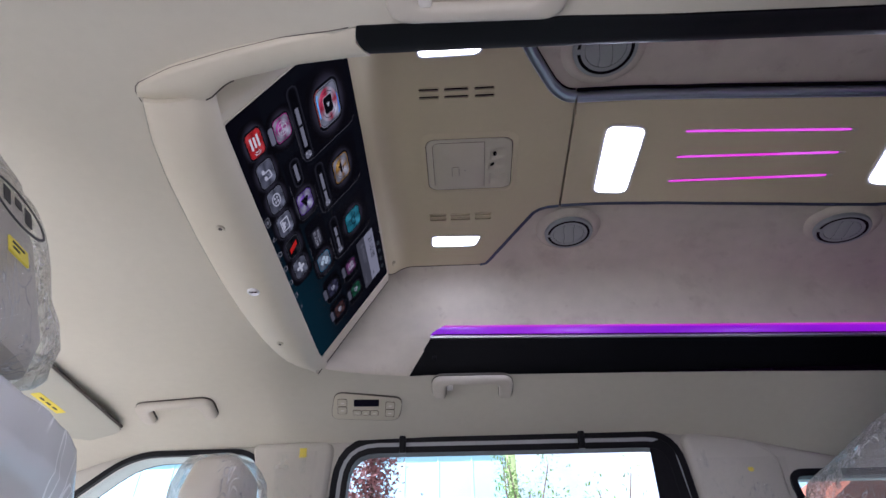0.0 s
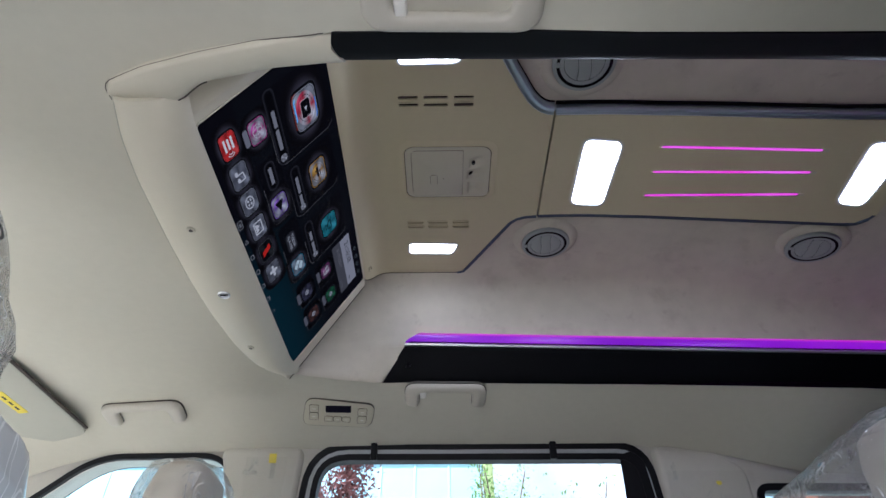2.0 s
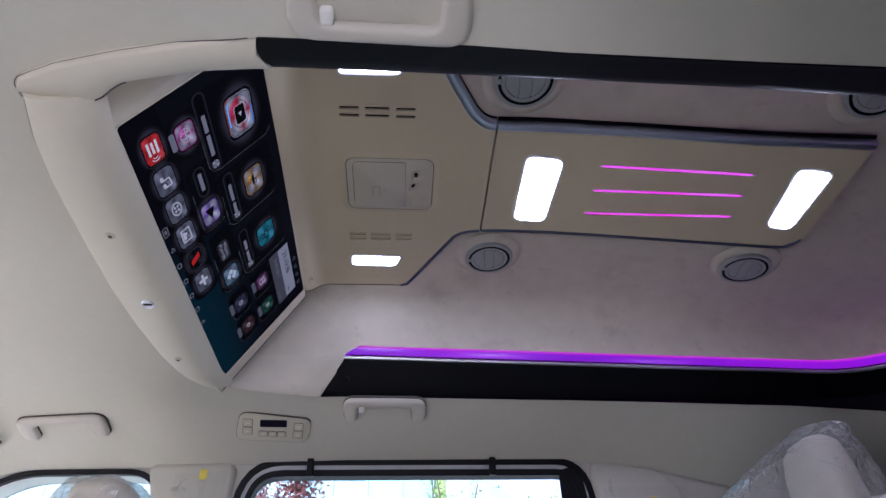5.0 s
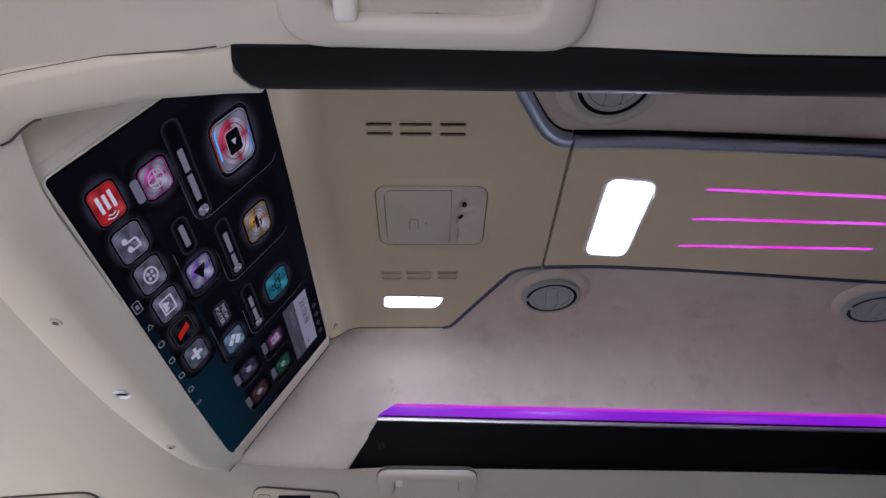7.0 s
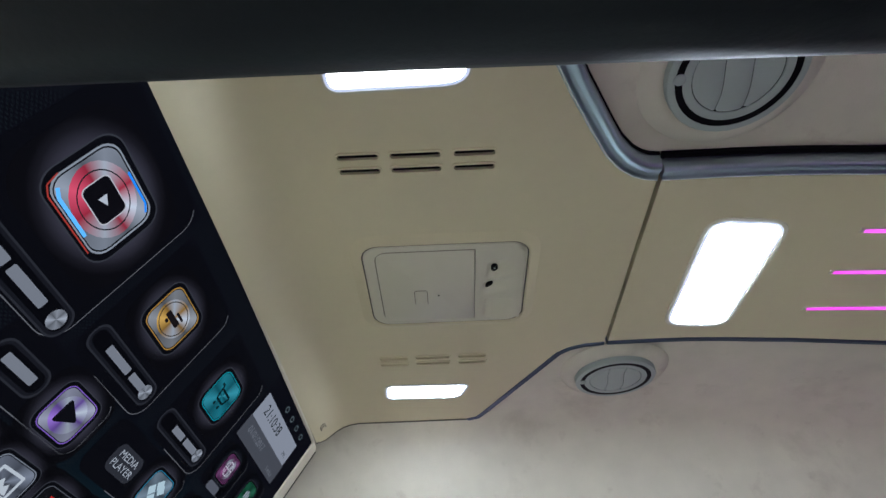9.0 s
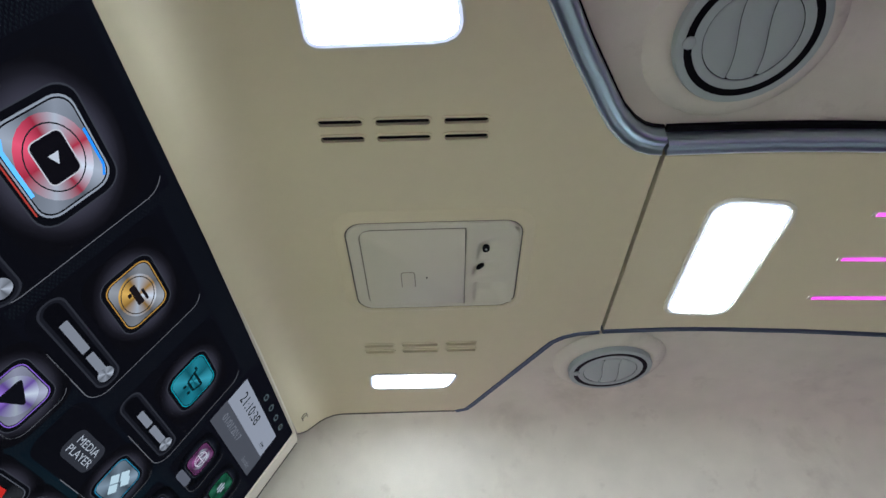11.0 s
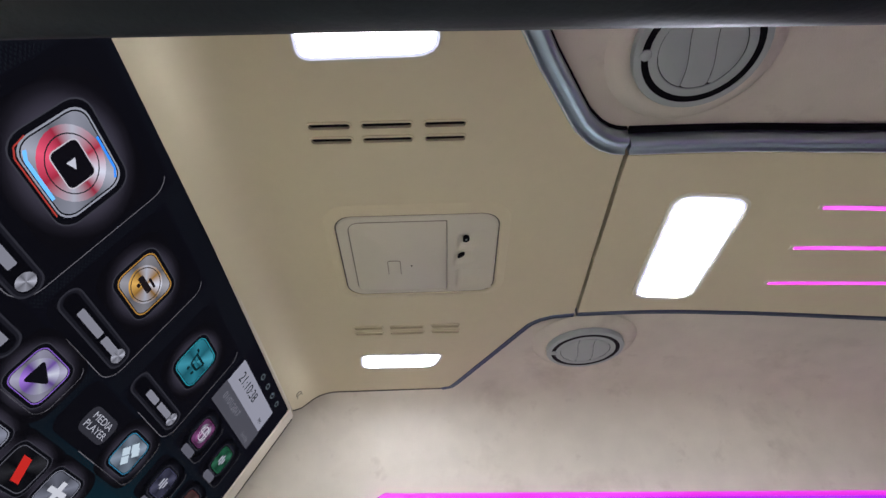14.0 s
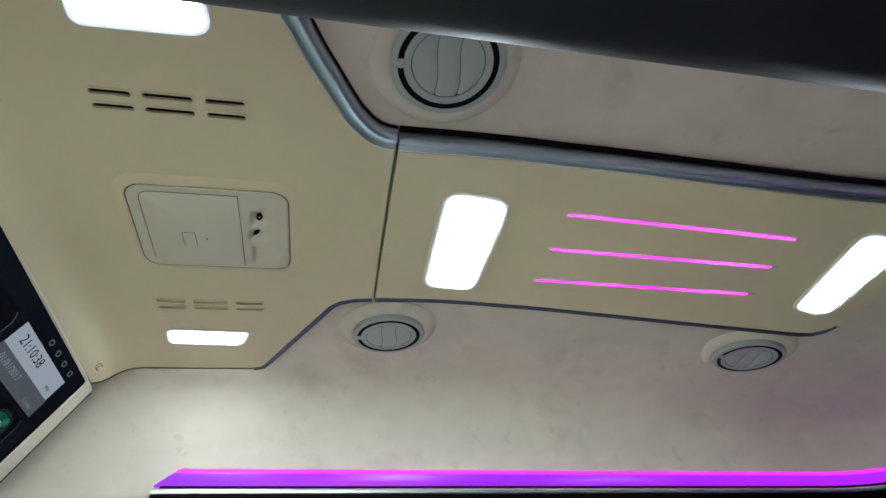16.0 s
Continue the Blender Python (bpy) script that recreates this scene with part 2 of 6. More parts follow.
M_FILM = film("plastic_film", 0.12, 24, 0.50)
M_COVER = film("thick_plastic_cover", 0.72, 15, 0.52)
M_SHEET = film("thin_plastic_sheet", 0.03, 26, 0.57)
M_DARKGLASS = clear("privacy_glass", (0.42, 0.60, 0.66), 0.0, 1.45, 0.9)
M_SCREEN = mat("black_screen_glass", (0.0018, 0.0018, 0.003), 0.5, var=0.1, spec=GLOSS)
M_YELLOW = mat("yellow_sticker", (0.75, 0.62, 0.06), 0.6, var=0.06)
M_PRINT = mat("black_print", (0.02, 0.02, 0.02), 0.6)
M_WHITE = mat("white_plastic", (0.75, 0.74, 0.70), 0.45, var=0.03)
M_DISPLAY = mat("dark_lcd", (0.006, 0.005, 0.015), 0.4, spec=0.08)


# ---------------------------------------------------------------- mesh helpers
def finish(bm, name, material, angle=35):
    bmesh.ops.remove_doubles(bm, verts=bm.verts, dist=1e-5)
    bmesh.ops.recalc_face_normals(bm, faces=bm.faces)
    me = bpy.data.meshes.new(name)
    bm.to_mesh(me)
    bm.free()
    me.materials.append(material)
    for p in me.polygons:
        p.use_smooth = True
    me.set_sharp_from_angle(angle=radians(angle))
    return me


def part(name, bm, material, parent=None, label="", m=None, angle=35):
    """Links a bmesh as one mesh object under a thing or part (or as a thing, with no parent)."""
    ob = new(name, finish(bm, name, material, angle))
    if parent is not None:
        ob.parent = parent
    if m is not None:
        ob.matrix_basis = m
    if label:
        ob["label"] = label
    return ob


def thing(name, m, label, category, group="", kind=""):
    ob = new(name)
    ob.empty_display_size = 0.05
    ob.matrix_basis = m
    return tagged(ob, label, category, group, kind)


def loft(rows, closed=False, caps=False, bm=None):
    """Quads between rows of points; closed: each row is a ring."""
    bm = bm or bmesh.new()
    vs = [[bm.verts.new(p) for p in r] for r in rows]
    n = len(rows[0])
    for a, b in zip(vs, vs[1:]):
        for i in range(n if closed else n - 1):
            j = (i + 1) % n
            bm.faces.new((a[i], a[j], b[j], b[i]))
    if caps and closed:
        bm.faces.new(vs[0])
        bm.faces.new(list(reversed(vs[-1])))
    return bm


def thicken(bm, t):
    bmesh.ops.recalc_face_normals(bm, faces=bm.faces)
    bmesh.ops.solidify(bm, geom=bm.faces[:], thickness=t)
    return bm


def rrect(w, h, r, n=5):
    """Outline of a rounded rectangle about the origin."""
    out = []
    for cx, cy, a in ((w / 2 - r, h / 2 - r, 0), (-w / 2 + r, h / 2 - r, 90), (-w / 2 + r, -h / 2 + r, 180), (w / 2 - r, -h / 2 + r, 270)):
        for i in range(n + 1):
            t = radians(a + 90 * i / n)
            out.append((cx + r * math.cos(t), cy + r * math.sin(t)))
    return out


def round_poly(pts, r, n=5):
    """Rounds the corners of a polygon of (u, v) points."""
    out = []
    k = len(pts)
    for i, p in enumerate(pts):
        p = Vector(p)
        a, b = Vector(pts[i - 1]), Vector(pts[(i + 1) % k])
        rr = r[i] if isinstance(r, (list, tuple)) else r
        da, db = (a - p), (b - p)
        d = min(rr, da.length * 0.49, db.length * 0.49)
        s, e = p + da.normalized() * d, p + db.normalized() * d
        for j in range(n + 1):
            t = j / n
            q = s * (1 - t) ** 2 + p * 2 * t * (1 - t) + e * t ** 2
            out.append((q.x, q.y))
    return out


def slab(outline, z0, z1, bev=0.0, bm=None, scale_in=None):
    """A flat body from an outline in x, y, between z0 and z1, its z1 edge softened by bev."""
    bm = bm or bmesh.new()
    c = Vector((sum(p[0] for p in outline) / len(outline), sum(p[1] for p in outline) / len(outline)))

    def inset(d):
        out = []
        k = len(outline)
        for i in range(k):
            p = Vector(outline[i])
            a, b = Vector(outline[i - 1]), Vector(outline[(i + 1) % k])
            t = (b - a)
            nrm = Vector((-t.y, t.x))
            if nrm.length:
                nrm.normalize()
            if nrm.dot(c - p) < 0:
                nrm = -nrm
            out.append(p + nrm * d)
        return out
    s = 1 if z1 > z0 else -1
    rows = [[(p[0], p[1], z0) for p in outline]]
    if bev:
        rows.append([(p[0], p[1], z1 - s * bev) for p in outline])
        rows.append([(*p, z1 - s * bev * 0.3) for p in inset(bev * 0.3)])
        rows.append([(*p, z1) for p in inset(bev)])
    else:
        rows.append([(p[0], p[1], z1) for p in outline])
    return loft(rows, True, True, bm)


def ring(outer, inner, z0, z1, bm=None):
    """A flat frame between two outlines of equally many points."""
    rows = [[(*p, z0) for p in inner], [(*p, z1) for p in inner], [(*p, z1) for p in outer], [(*p, z0) for p in outer]]
    rows.append(rows[0])
    return loft(rows, True, False, bm)


def box(x0, x1, y0, y1, z0, z1, bev=0.004, bm=None):
    b = bmesh.new()
    bmesh.ops.create_cube(b, size=1)
    for v in b.verts:
        v.co = ((x0 + x1) / 2 + v.co.x * (x1 - x0), (y0 + y1) / 2 + v.co.y * (y1 - y0), (z0 + z1) / 2 + v.co.z * (z1 - z0))
    if bev:
        bmesh.ops.bevel(b, geom=b.edges[:], offset=bev, segments=2, affect="EDGES", profile=0.5)
    if bm is None:
        return b
    me = bpy.data.meshes.new("tmp")
    b.to_mesh(me)
    b.free()
    bm.from_mesh(me)
    bpy.data.meshes.remove(me)
    return bm


def sweep(path, section, up=Vector((0, 0, 1)), caps=True, bm=None, sizes=None):
    """Carries a closed section (side, up) along a path of points."""
    rows = []
    k = len(path)
    for i, p in enumerate(path):
        p = Vector(p)
        t = (Vector(path[min(i + 1, k - 1)]) - Vector(path[max(i - 1, 0)])).normalized()
        s = t.cross(up).normalized()
        u = s.cross(t).normalized()
        f = sizes[i] if sizes else 1
        rows.append([p + s * a * f + u * b * f for a, b in section])
    return loft(rows, True, caps, bm)


def filled(outer, holes, place):
    """A sheet with holes: outlines in (u, v), put into the world by place(u, v)."""
    bm = bmesh.new()
    edges = []
    for loop in (outer, *holes):
        vs = [bm.verts.new((p[0], p[1], 0)) for p in loop]
        edges += [bm.edges.new((vs[i], vs[(i + 1) % len(vs)])) for i in range(len(vs))]
    bmesh.ops.triangle_fill(bm, edges=edges, use_beauty=True, use_dissolve=False)
    for v in bm.verts:
        v.co = place(v.co.x, v.co.y)
    return bm


def circle(r, n=40, z=0.0):
    return [(r * math.cos(2 * math.pi * i / n), r * math.sin(2 * math.pi * i / n), z) for i in range(n)]


def lerp(table, x):
    """Piecewise linear reading of a table of (x, value) pairs."""
    if x <= table[0][0]:
        return table[0][1]
    for (a, va), (b, vb) in zip(table, table[1:]):
        if x <= b:
            return va + (vb - va) * (x - a) / (b - a)
    return table[-1][1]


# ---------------------------------------------------------------- the raised roof: plan and section
def drop(x):
    """How far the raised ceiling falls towards the rear."""
    d = x - 0.35
    return 0.0 if d <= 0 else (0.014 + 0.14 * (d - 0.2) if d > 0.2 else 0.35 * d * d)


def ceil(x):
    return 1.52 - drop(x)


HALF, X_FRONT, X_CORNER, R_CORNER = 0.42, -0.36, 1.14, 0.28


def plan(off=0.0):
    """The edge of the raised roof as (x, y), right front to left front, moved inwards by off."""
    pts = []
    for i in range(27):
        x = X_FRONT + (X_CORNER - X_FRONT) * i / 26
        pts.append((x, HALF - off))
    r = R_CORNER
    for i in range(1, 13):
        a = radians(90 * i / 12)
        rr = max(0.02, r - off)
        pts.append((X_CORNER + rr * math.sin(a), HALF - r + rr * math.cos(a)))
    xr = X_CORNER + max(0.02, r - off)
    pts.append((xr, 0.0))
    return pts + [(x, -y) for x, y in reversed(pts[:-1])]


COVE = [(0.0, 1.345), (0.0, 1.385), (0.004, 1.42), (0.010, 1.46), (0.019, 1.495), (0.033, 1.518), (0.055, 1.530), (0.10, 1.536), (0.18, 1.538), (0.26, 1.539)]
rows = []
for off, z in COVE:
    k = max(0, z - 1.385) / 0.154
    rows.append([(x, y, z - drop(x) * k * 0.9) for x, y in plan(off)])
half = len(rows[-1]) // 2
bm = loft(rows)
inner = rows[-1]
loft([[inner[i] for i in range(half + 1)], [(inner[i][0], 0, inner[i][2]) for i in range(half + 1)], [inner[-1 - i] for i in range(half + 1)]], bm=bm)
raised_ceiling = part("raised_ceiling", bm, M_SUEDE, angle=60)
tagged(raised_ceiling, "smudged beige suede lining of the raised van roof", "ceiling", kind="structure")

# light strip, chrome line and dark band round the edge


def edge_body(section, x_right, x_left, name, material, label, category="", slant=0.0, parent=None):
    """A body following the edge, with its ends cut at x_right and x_left. section: ring of (outward, z)."""
    loops = []
    grids = [plan(-o) for o, z in section]
    n = len(grids[0])
    z_top = max(z for o, z in section)
    for i in range(n):
        row = []
        for g, (o, z) in zip(grids, section):
            x, y = g[i]
            lim = (x_right if y > 0 else x_left) - slant * (z_top - z)
            row.append((max(x, lim), y, z - 0.030 * max(0, x) * min(1.0, max(0.1, (z - 1.272) / 0.07))))
        loops.append(row)
    if parent is not None:
        return part(name, loft(loops, True, True), material, parent, label, angle=40)
    return tagged(part(name, loft(loops, True, True), material, angle=40), label, category)


led_strip = thing("light_strip", pose(0, 0, 0), "glowing magenta and violet light strip round the raised roof", "light strip")
edge_body([(-0.0015, 1.3840), (-0.0055, 1.3800), (-0.0070, 1.3752), (0.005, 1.3752), (0.004, 1.3850)], 0.034, 0.034, "upper_glow", M_LED, "bright magenta upper half of the strip", slant=1.4, parent=led_strip)
edge_body([(-0.0071, 1.3750), (-0.0078, 1.3690), (-0.0074, 1.3620), (-0.0062, 1.3572), (0.006, 1.3568), (0.005, 1.3750)], 0.021, 0.021, "lower_glow", M_LED_LOW, "violet lower half of the strip", slant=1.4, parent=led_strip)
edge_body([(-0.0058, 1.3570), (-0.0050, 1.3555), (-0.0058, 1.3530), (0.006, 1.3530), (0.006, 1.3570)], 0.006, 0.006, "strip_channel", M_BLACK,
          "thin black channel under the light strip", "trim", slant=0.6)
chrome_line = edge_body([(-0.0072, 1.3528), (-0.0088, 1.3498), (-0.0075, 1.3462), (0.006, 1.3455), (0.006, 1.3535)], -0.004, -0.004, "chrome_line",
                        M_BRIGHT, "thin chrome line under the light strip", "trim", slant=0.3)
dark_band = edge_body([(-0.003, 1.3455), (0.012, 1.32), (0.028, 1.295), (0.040, 1.276), (0.047, 1.272), (0.06, 1.29), (0.02, 1.345)], -0.006, -0.006,
                      "dark_band", M_BAND, "dark leatherette band under the light strip", "trim", slant=0.76)

part("trim_button", loft([[(p[0], p[2], p[1]) for p in circle(r, 16, d)] for r, d in ((0.0052, 0.006), (0.0052, -0.0012), (0.0040, -0.0024), (0.0008, -0.0028))], True, True), M_RUBBER, dark_band, "small black button", m=pose(0.003, 0.4362, 1.3075, -34))

# padded lip over the open side door
lip_section = [(-0.425, 1.345), (-0.4105, 1.30), (-0.4042, 1.267), (-0.4028, 1.257), (-0.4024, 1.2495), (-0.4036, 1.2455), (-0.4066, 1.2420), (-0.412, 1.2385), (-0.420, 1.2358), (-0.434, 1.2325), (-0.447, 1.2290), (-0.456, 1.236), (-0.470, 1.26), (-0.470, 1.345)]


INNER_DROP = [(0.10, 0.0), (0.5, 0.006), (0.75, 0.018), (1.2, 0.038)]
LIP_DROP = [(0.10, 0.0), (0.2, 0.005), (0.3, 0.014), (0.5, 0.023), (0.75, 0.031), (1.2, 0.04)]


def lip_end(y):
    """How far the rounded front corner of the lip stands back from the pad."""
    return lerp([(-0.47, 0.009), (-0.447, 0.008), (-0.437, 0.005), (-0.428, 0.0033), (-0.421, 0.0046), (-0.414, 0.009), (-0.408, 0.014), (-0.402, 0.017)], y)


def lip_rows(x0, x1, n):
    out = []
    for i in range(n + 1):
        x = x0 + (x1 - x0) * i / n
        row = []
        for y, z in lip_section:
            k = max(0.0, min(1.0, (-0.4024 - y) / 0.045))
            f = lerp(INNER_DROP, x) * (1 - k) + lerp(LIP_DROP, x) * k
            row.append((max(x, -0.0408 + (lip_end(y) if z < 1.29 else 0)), y - (0.02 * min(0.6, max(0, x - 0.05)) if y < -0.43 else 0), z - f * (1.345 - z) / 0.108))
        out.append(row)
    return out


side_lip = tagged(part("side_lip", loft(lip_rows(-0.0408, -0.0208, 4) + lip_rows(-0.01, 1.2, 24), True, True), M_BAND), "dark leatherette padded lip over the side door", "trim")

# cream front ends of the two sides
IN_L = [(-0.318, -0.353), (-0.245, -0.351), (-0.230, -0.357), (-0.212, -0.371), (-0.198, -0.379), (-0.11, -0.397), (-0.06, -0.4015), (-0.04, -0.4035)]
OUT_L = [(-0.318, -0.370), (-0.315, -0.378), (-0.308, -0.384), (-0.262, -0.402), (-0.19, -0.420), (-0.119, -0.434), (-0.066, -0.442), (-0.04, -0.447)]
OUT_R = [(-0.34, 0.325), (-0.27, 0.350), (-0.24, 0.374), (-0.20, 0.398), (-0.15, 0.420), (-0.06, 0.450), (0.0, 0.458)]


rows = []
for i in range(29):
    x = -0.318 + 0.2770 * i / 28
    a, b = lerp(IN_L, x), lerp(OUT_L, x)
    e = 0.007 * max(0, 1 - i / 3) ** 2
    sec = ((a - 0.016, 1.42), (a - 0.005, 1.30), (a + 0.001, 1.262 + e), (a + 0.002, 1.250 + e), (a, 1.2415 + e), (a - 0.007, 1.2370 + e), (a + (b - a) * 0.5, 1.2335 + e), (b + 0.005, 1.2310 + e), (b + 0.0012, 1.2330 + e), (b - 0.0005, 1.2375 + e), (b - 0.002, 1.27), (b - 0.002, 1.42))
    rows.append([(x + (lip_end(y) - 0.0004 if i == 28 and z < 1.29 else 0), y, z) for y, z in sec])
pad = tagged(part("side_pad", loft(rows, True, True), M_CREAM, angle=60), "smooth cream end pad of the roof side above the door", "trim")
rows = []
for i in range(25):
    x = -0.35 + 0.347 * i / 24
    sec = [(0.424, 1.40), (0.4206, 1.37), (0.4192, 1.350), (0.432, 1.32), (0.448, 1.293), (0.457, 1.276), (0.466, 1.268), (0.478, 1.29), (0.46, 1.40)]
    row = []
    for y, z in sec:
        if z < 1.345:
            y = 0.4185 + (y - 0.4185) / 0.0395 * (lerp(OUT_R, x) - 0.4185) if z > 1.27 and y < 0.465 else lerp(OUT_R, x) + (y - 0.457)
        row.append((min(x, -0.003 - 0.76 * max(0, (1.3455 - z))), y, z - 0.085 * max(0, -x - 0.06) * (1.4 - z) / 0.13))
    rows.append(row)
tagged(part("side_pad", loft(rows, True, True), M_SUEDE, angle=60), "smudged suede end pad of the roof side", "trim")

# ---------------------------------------------------------------- lower headliner
BASE = [(-1.2, 1.16), (-0.95, 1.205), (-0.65, 1.222), (-0.34, 1.24), (-0.2, 1.255), (0.0, 1.274), (0.5, 1.265), (1.06, 1.253), (1.5, 1.225), (1.9, 1.17)]
EDGE_Z = [(-1.0, 1.10), (-0.85, 1.155), (-0.76, 1.178), (-0.3, 1.188), (0.0, 1.192), (0.55, 1.191), (0.75, 1.172), (0.95, 1.125), (1.3, 1.10), (2.0, 1.05)]
CURVE = [(0.40, 0.0), (0.46, 0.05), (0.50, 0.26), (0.55, 0.52), (0.60, 0.76), (0.648, 1.0)]
FALL_L = [(0.0, 0.04), (0.445, 0.04), (0.50, 0.045), (0.55, 0.058), (0.60, 0.08), (0.648, 0.115)]


def head_z(x, y):
    b = lerp(BASE, x)
    right = b - (b - lerp(EDGE_Z, x)) * lerp(CURVE, abs(y))
    if y >= 0:
        return right
    k = min(1, max(0, (x + 0.30) / 0.25))
    return (1.2302 - 1.08 * lerp(LIP_DROP, x) - (lerp(FALL_L, -y + 0.02 * min(0.6, max(0, x - 0.05)) * -1) - 0.04)) * k + right * (1 - k)


bm = bmesh.new()
xs = [-1.0 + 0.05 * i for i in range(59)]
N_Y = 16


def rim(x, s):
    if s > 0:
        return lerp(OUT_R, x) - 0.004 if x < 0 else 0.455
    return -(lerp(OUT_L, x) + 0.004 if x < -0.05 else -0.4488 - 0.02 * min(0.6, max(0, x - 0.05)))


def head_row(x, s):
    a = rim(x, s)
    return [(x, s * (a + (0.648 - a) * j / N_Y), head_z(x, s * (a + (0.648 - a) * j / N_Y))) for j in range(N_Y + 1)]


xs_side = [-0.33 + 0.03 * i for i in range(12)] + [x for x in xs if 0.04 <= x <= 1.46]
for s_ in (1, -1):
    loft([head_row(x, s_) for x in xs_side], bm=bm)
full = [-0.648 + 1.296 * i / 44 for i in range(45)]


def front_z(x, y):
    return head_z(x, y) if abs(y) > 0.445 else lerp(BASE, x)


loft([[(x, y, front_z(x, y)) for y in full] for x in [v for v in xs if v <= -0.34] + [-0.30]], bm=bm)
loft([[(x, y, head_z(x, y)) for y in full] for x in xs if x >= 1.44], bm=bm)
headliner = tagged(part("headliner", bm, M_HEAD, angle=50), "light grey-beige fabric headliner of the van", "headliner", kind="structure")

# fine dark outer seam of the cream pad, and its inner shadow drawn as a tube
tube = [(math.cos(2 * math.pi * i / 6), math.sin(2 * math.pi * i / 6)) for i in range(6)]
outer_line = [(-0.319, -0.354, 1.2425), (-0.3195, -0.366, 1.2420)] + [(x, lerp(OUT_L, x) - 0.0004, min(1.2385, head_z(x, lerp(OUT_L, x)) - 0.0006)) for x in [-0.317, -0.314] + [-0.308 + 0.266 * i / 24 for i in range(25)]]
part("outer_seam", sweep(outer_line, [(0.0006 * a, 0.0006 * b) for a, b in tube]), M_HINGE, pad, "fine dark seam against the headliner")
inner_line = [(x, lerp(IN_L, x) + 0.0020, 1.2435) for x in [-0.275 + 0.080 * i / 12 for i in range(13)]]
part("inner_shade", sweep(inner_line, [(0.0010 * a, 0.0010 * b) for a, b in tube]), M_HINGE, pad, "dark tube drawn as the shadow above the housing")

# roof shell over it all
bm = bmesh.new()
rows = []
for z, o in ((1.30, 0.31), (1.42, 0.27), (1.56, 0.18), (1.63, 0.06), (1.65, -0.1)):
    rows.append([(x, y, z) for x, y in plan(-o)])
loft(rows, bm=bm)
inner = rows[-1]
loft([[inner[i] for i in range(half + 1)], [inner[-1 - i] for i in range(half + 1)]], bm=bm)
loft([[(-0.36, y, 1.65) for y in (-0.52, 0.52)], [(-0.7, y, 1.45) for y in (-0.6, 0.6)], [(-1.0, y, 1.25) for y in (-0.68, 0.68)], [(-1.02, y, 1.16) for y in (-0.7, 0.7)]], bm=bm)
for s in (1, -1):
    loft([[(-0.36, s * 0.52, 1.65), (-0.36, s * 0.73, 1.30)], [(-0.7, s * 0.6, 1.45), (-0.7, s * 0.74, 1.25)], [(-1.0, s * 0.68, 1.25), (-1.0, s * 0.75, 1.16)]], bm=bm)
loft([[(1.42 + 0.28, y, 1.30) for y in (-0.70, 0.70)], [(1.92, y, 1.16) for y in (-0.70, 0.70)]], bm=bm)
# deck and drip rails that close the roof down to the walls
hole = plan(-0.30)
deck = filled([(-0.355, -0.76), (2.06, -0.76), (2.06, 0.76), (-0.355, 0.76)], [[(max(x, -0.354), y) for x, y in hole]], lambda u, v: Vector((u, v, 1.288)))
tmp_me = bpy.data.meshes.new("tmp")
deck.to_mesh(tmp_me)
deck.free()
bm.from_mesh(tmp_me)
bpy.data.meshes.remove(tmp_me)
for s in (1, -1):
    box(-1.0, 2.07, min(s * 0.722, s * 0.765), max(s * 0.722, s * 0.765), 1.255, 1.292, 0.004, bm)
box(2.0, 2.075, -0.76, 0.76, 1.14, 1.292, 0.004, bm)
tagged(part("roof", bm, M_PAINT), "black painted raised roof of the van", "roof", kind="structure")


# ---------------------------------------------------------------- side walls with their openings
def wall_y(z, s=1):
    return s * (0.647 + 0.20 * (1.185 - z))


WIN_MID = round_poly([(-0.25, 1.195), (-0.285, 0.72), (0.652, 0.72), (0.586, 1.191)], [0.10, 0.06, 0.06, 0.075], 6)
WIN_FRONT = round_poly([(-0.775, 1.174), (-1.225, 0.85), (-1.225, 0.76), (-0.38, 0.76), (-0.41, 1.06), (-0.452, 1.174)], [0.07, 0.05, 0.05, 0.05, 0.02, 0.06], 6)
WIN_REAR = round_poly([(0.835, 1.095), (0.90, 0.80), (1.50, 0.80), (1.42, 1.09)], [0.035, 0.06, 0.06, 0.06], 6)
# door opening kept narrow so that less daylight gets in
DOOR_HOLE = round_poly([(-0.27, 1.14), (-0.30, 0.02), (0.30, 0.02), (0.27, 1.14)], 0.06, 5)
DRIVER_HOLE = round_poly([(-0.76, 1.15), (-1.22, 0.86), (-1.22, 0.10), (-0.38, 0.10), (-0.41, 1.06), (-0.455, 1.15)], [0.09, 0.05, 0.05, 0.05, 0.02, 0.06], 6)
WALL = [(-1.5, 0.0), (2.0, 0.0), (2.0, 1.2), (1.85, 1.262), (1.2, 1.262), (0.6, 1.262), (0.0, 1.262), (-0.5, 1.262), (-0.82, 1.205), (-1.02, 1.16), (-1.5, 0.80)]


def wall(s, holes, name, label, material=M_TRIM):
    bm = filled(WALL, holes, lambda u, v: Vector((u, wall_y(v, s), v)))
    bm.normal_update()
    geo = bmesh.ops.extrude_face_region(bm, geom=bm.faces[:])
    for v in geo["geom"]:
        if isinstance(v, bmesh.types.BMVert):
            v.co.y += s * 0.07
    base = tagged(part(name, bm, material), label, "wall", kind="structure")
    part("outer_panel", filled(WALL, holes, lambda u, v: Vector((u, wall_y(v, s) + s * 0.074, v))), M_PAINT, base, "black painted body side")
    return base


wall(1, [WIN_MID, WIN_FRONT, WIN_REAR], "wall_right", "beige trimmed van side wall with three windows")
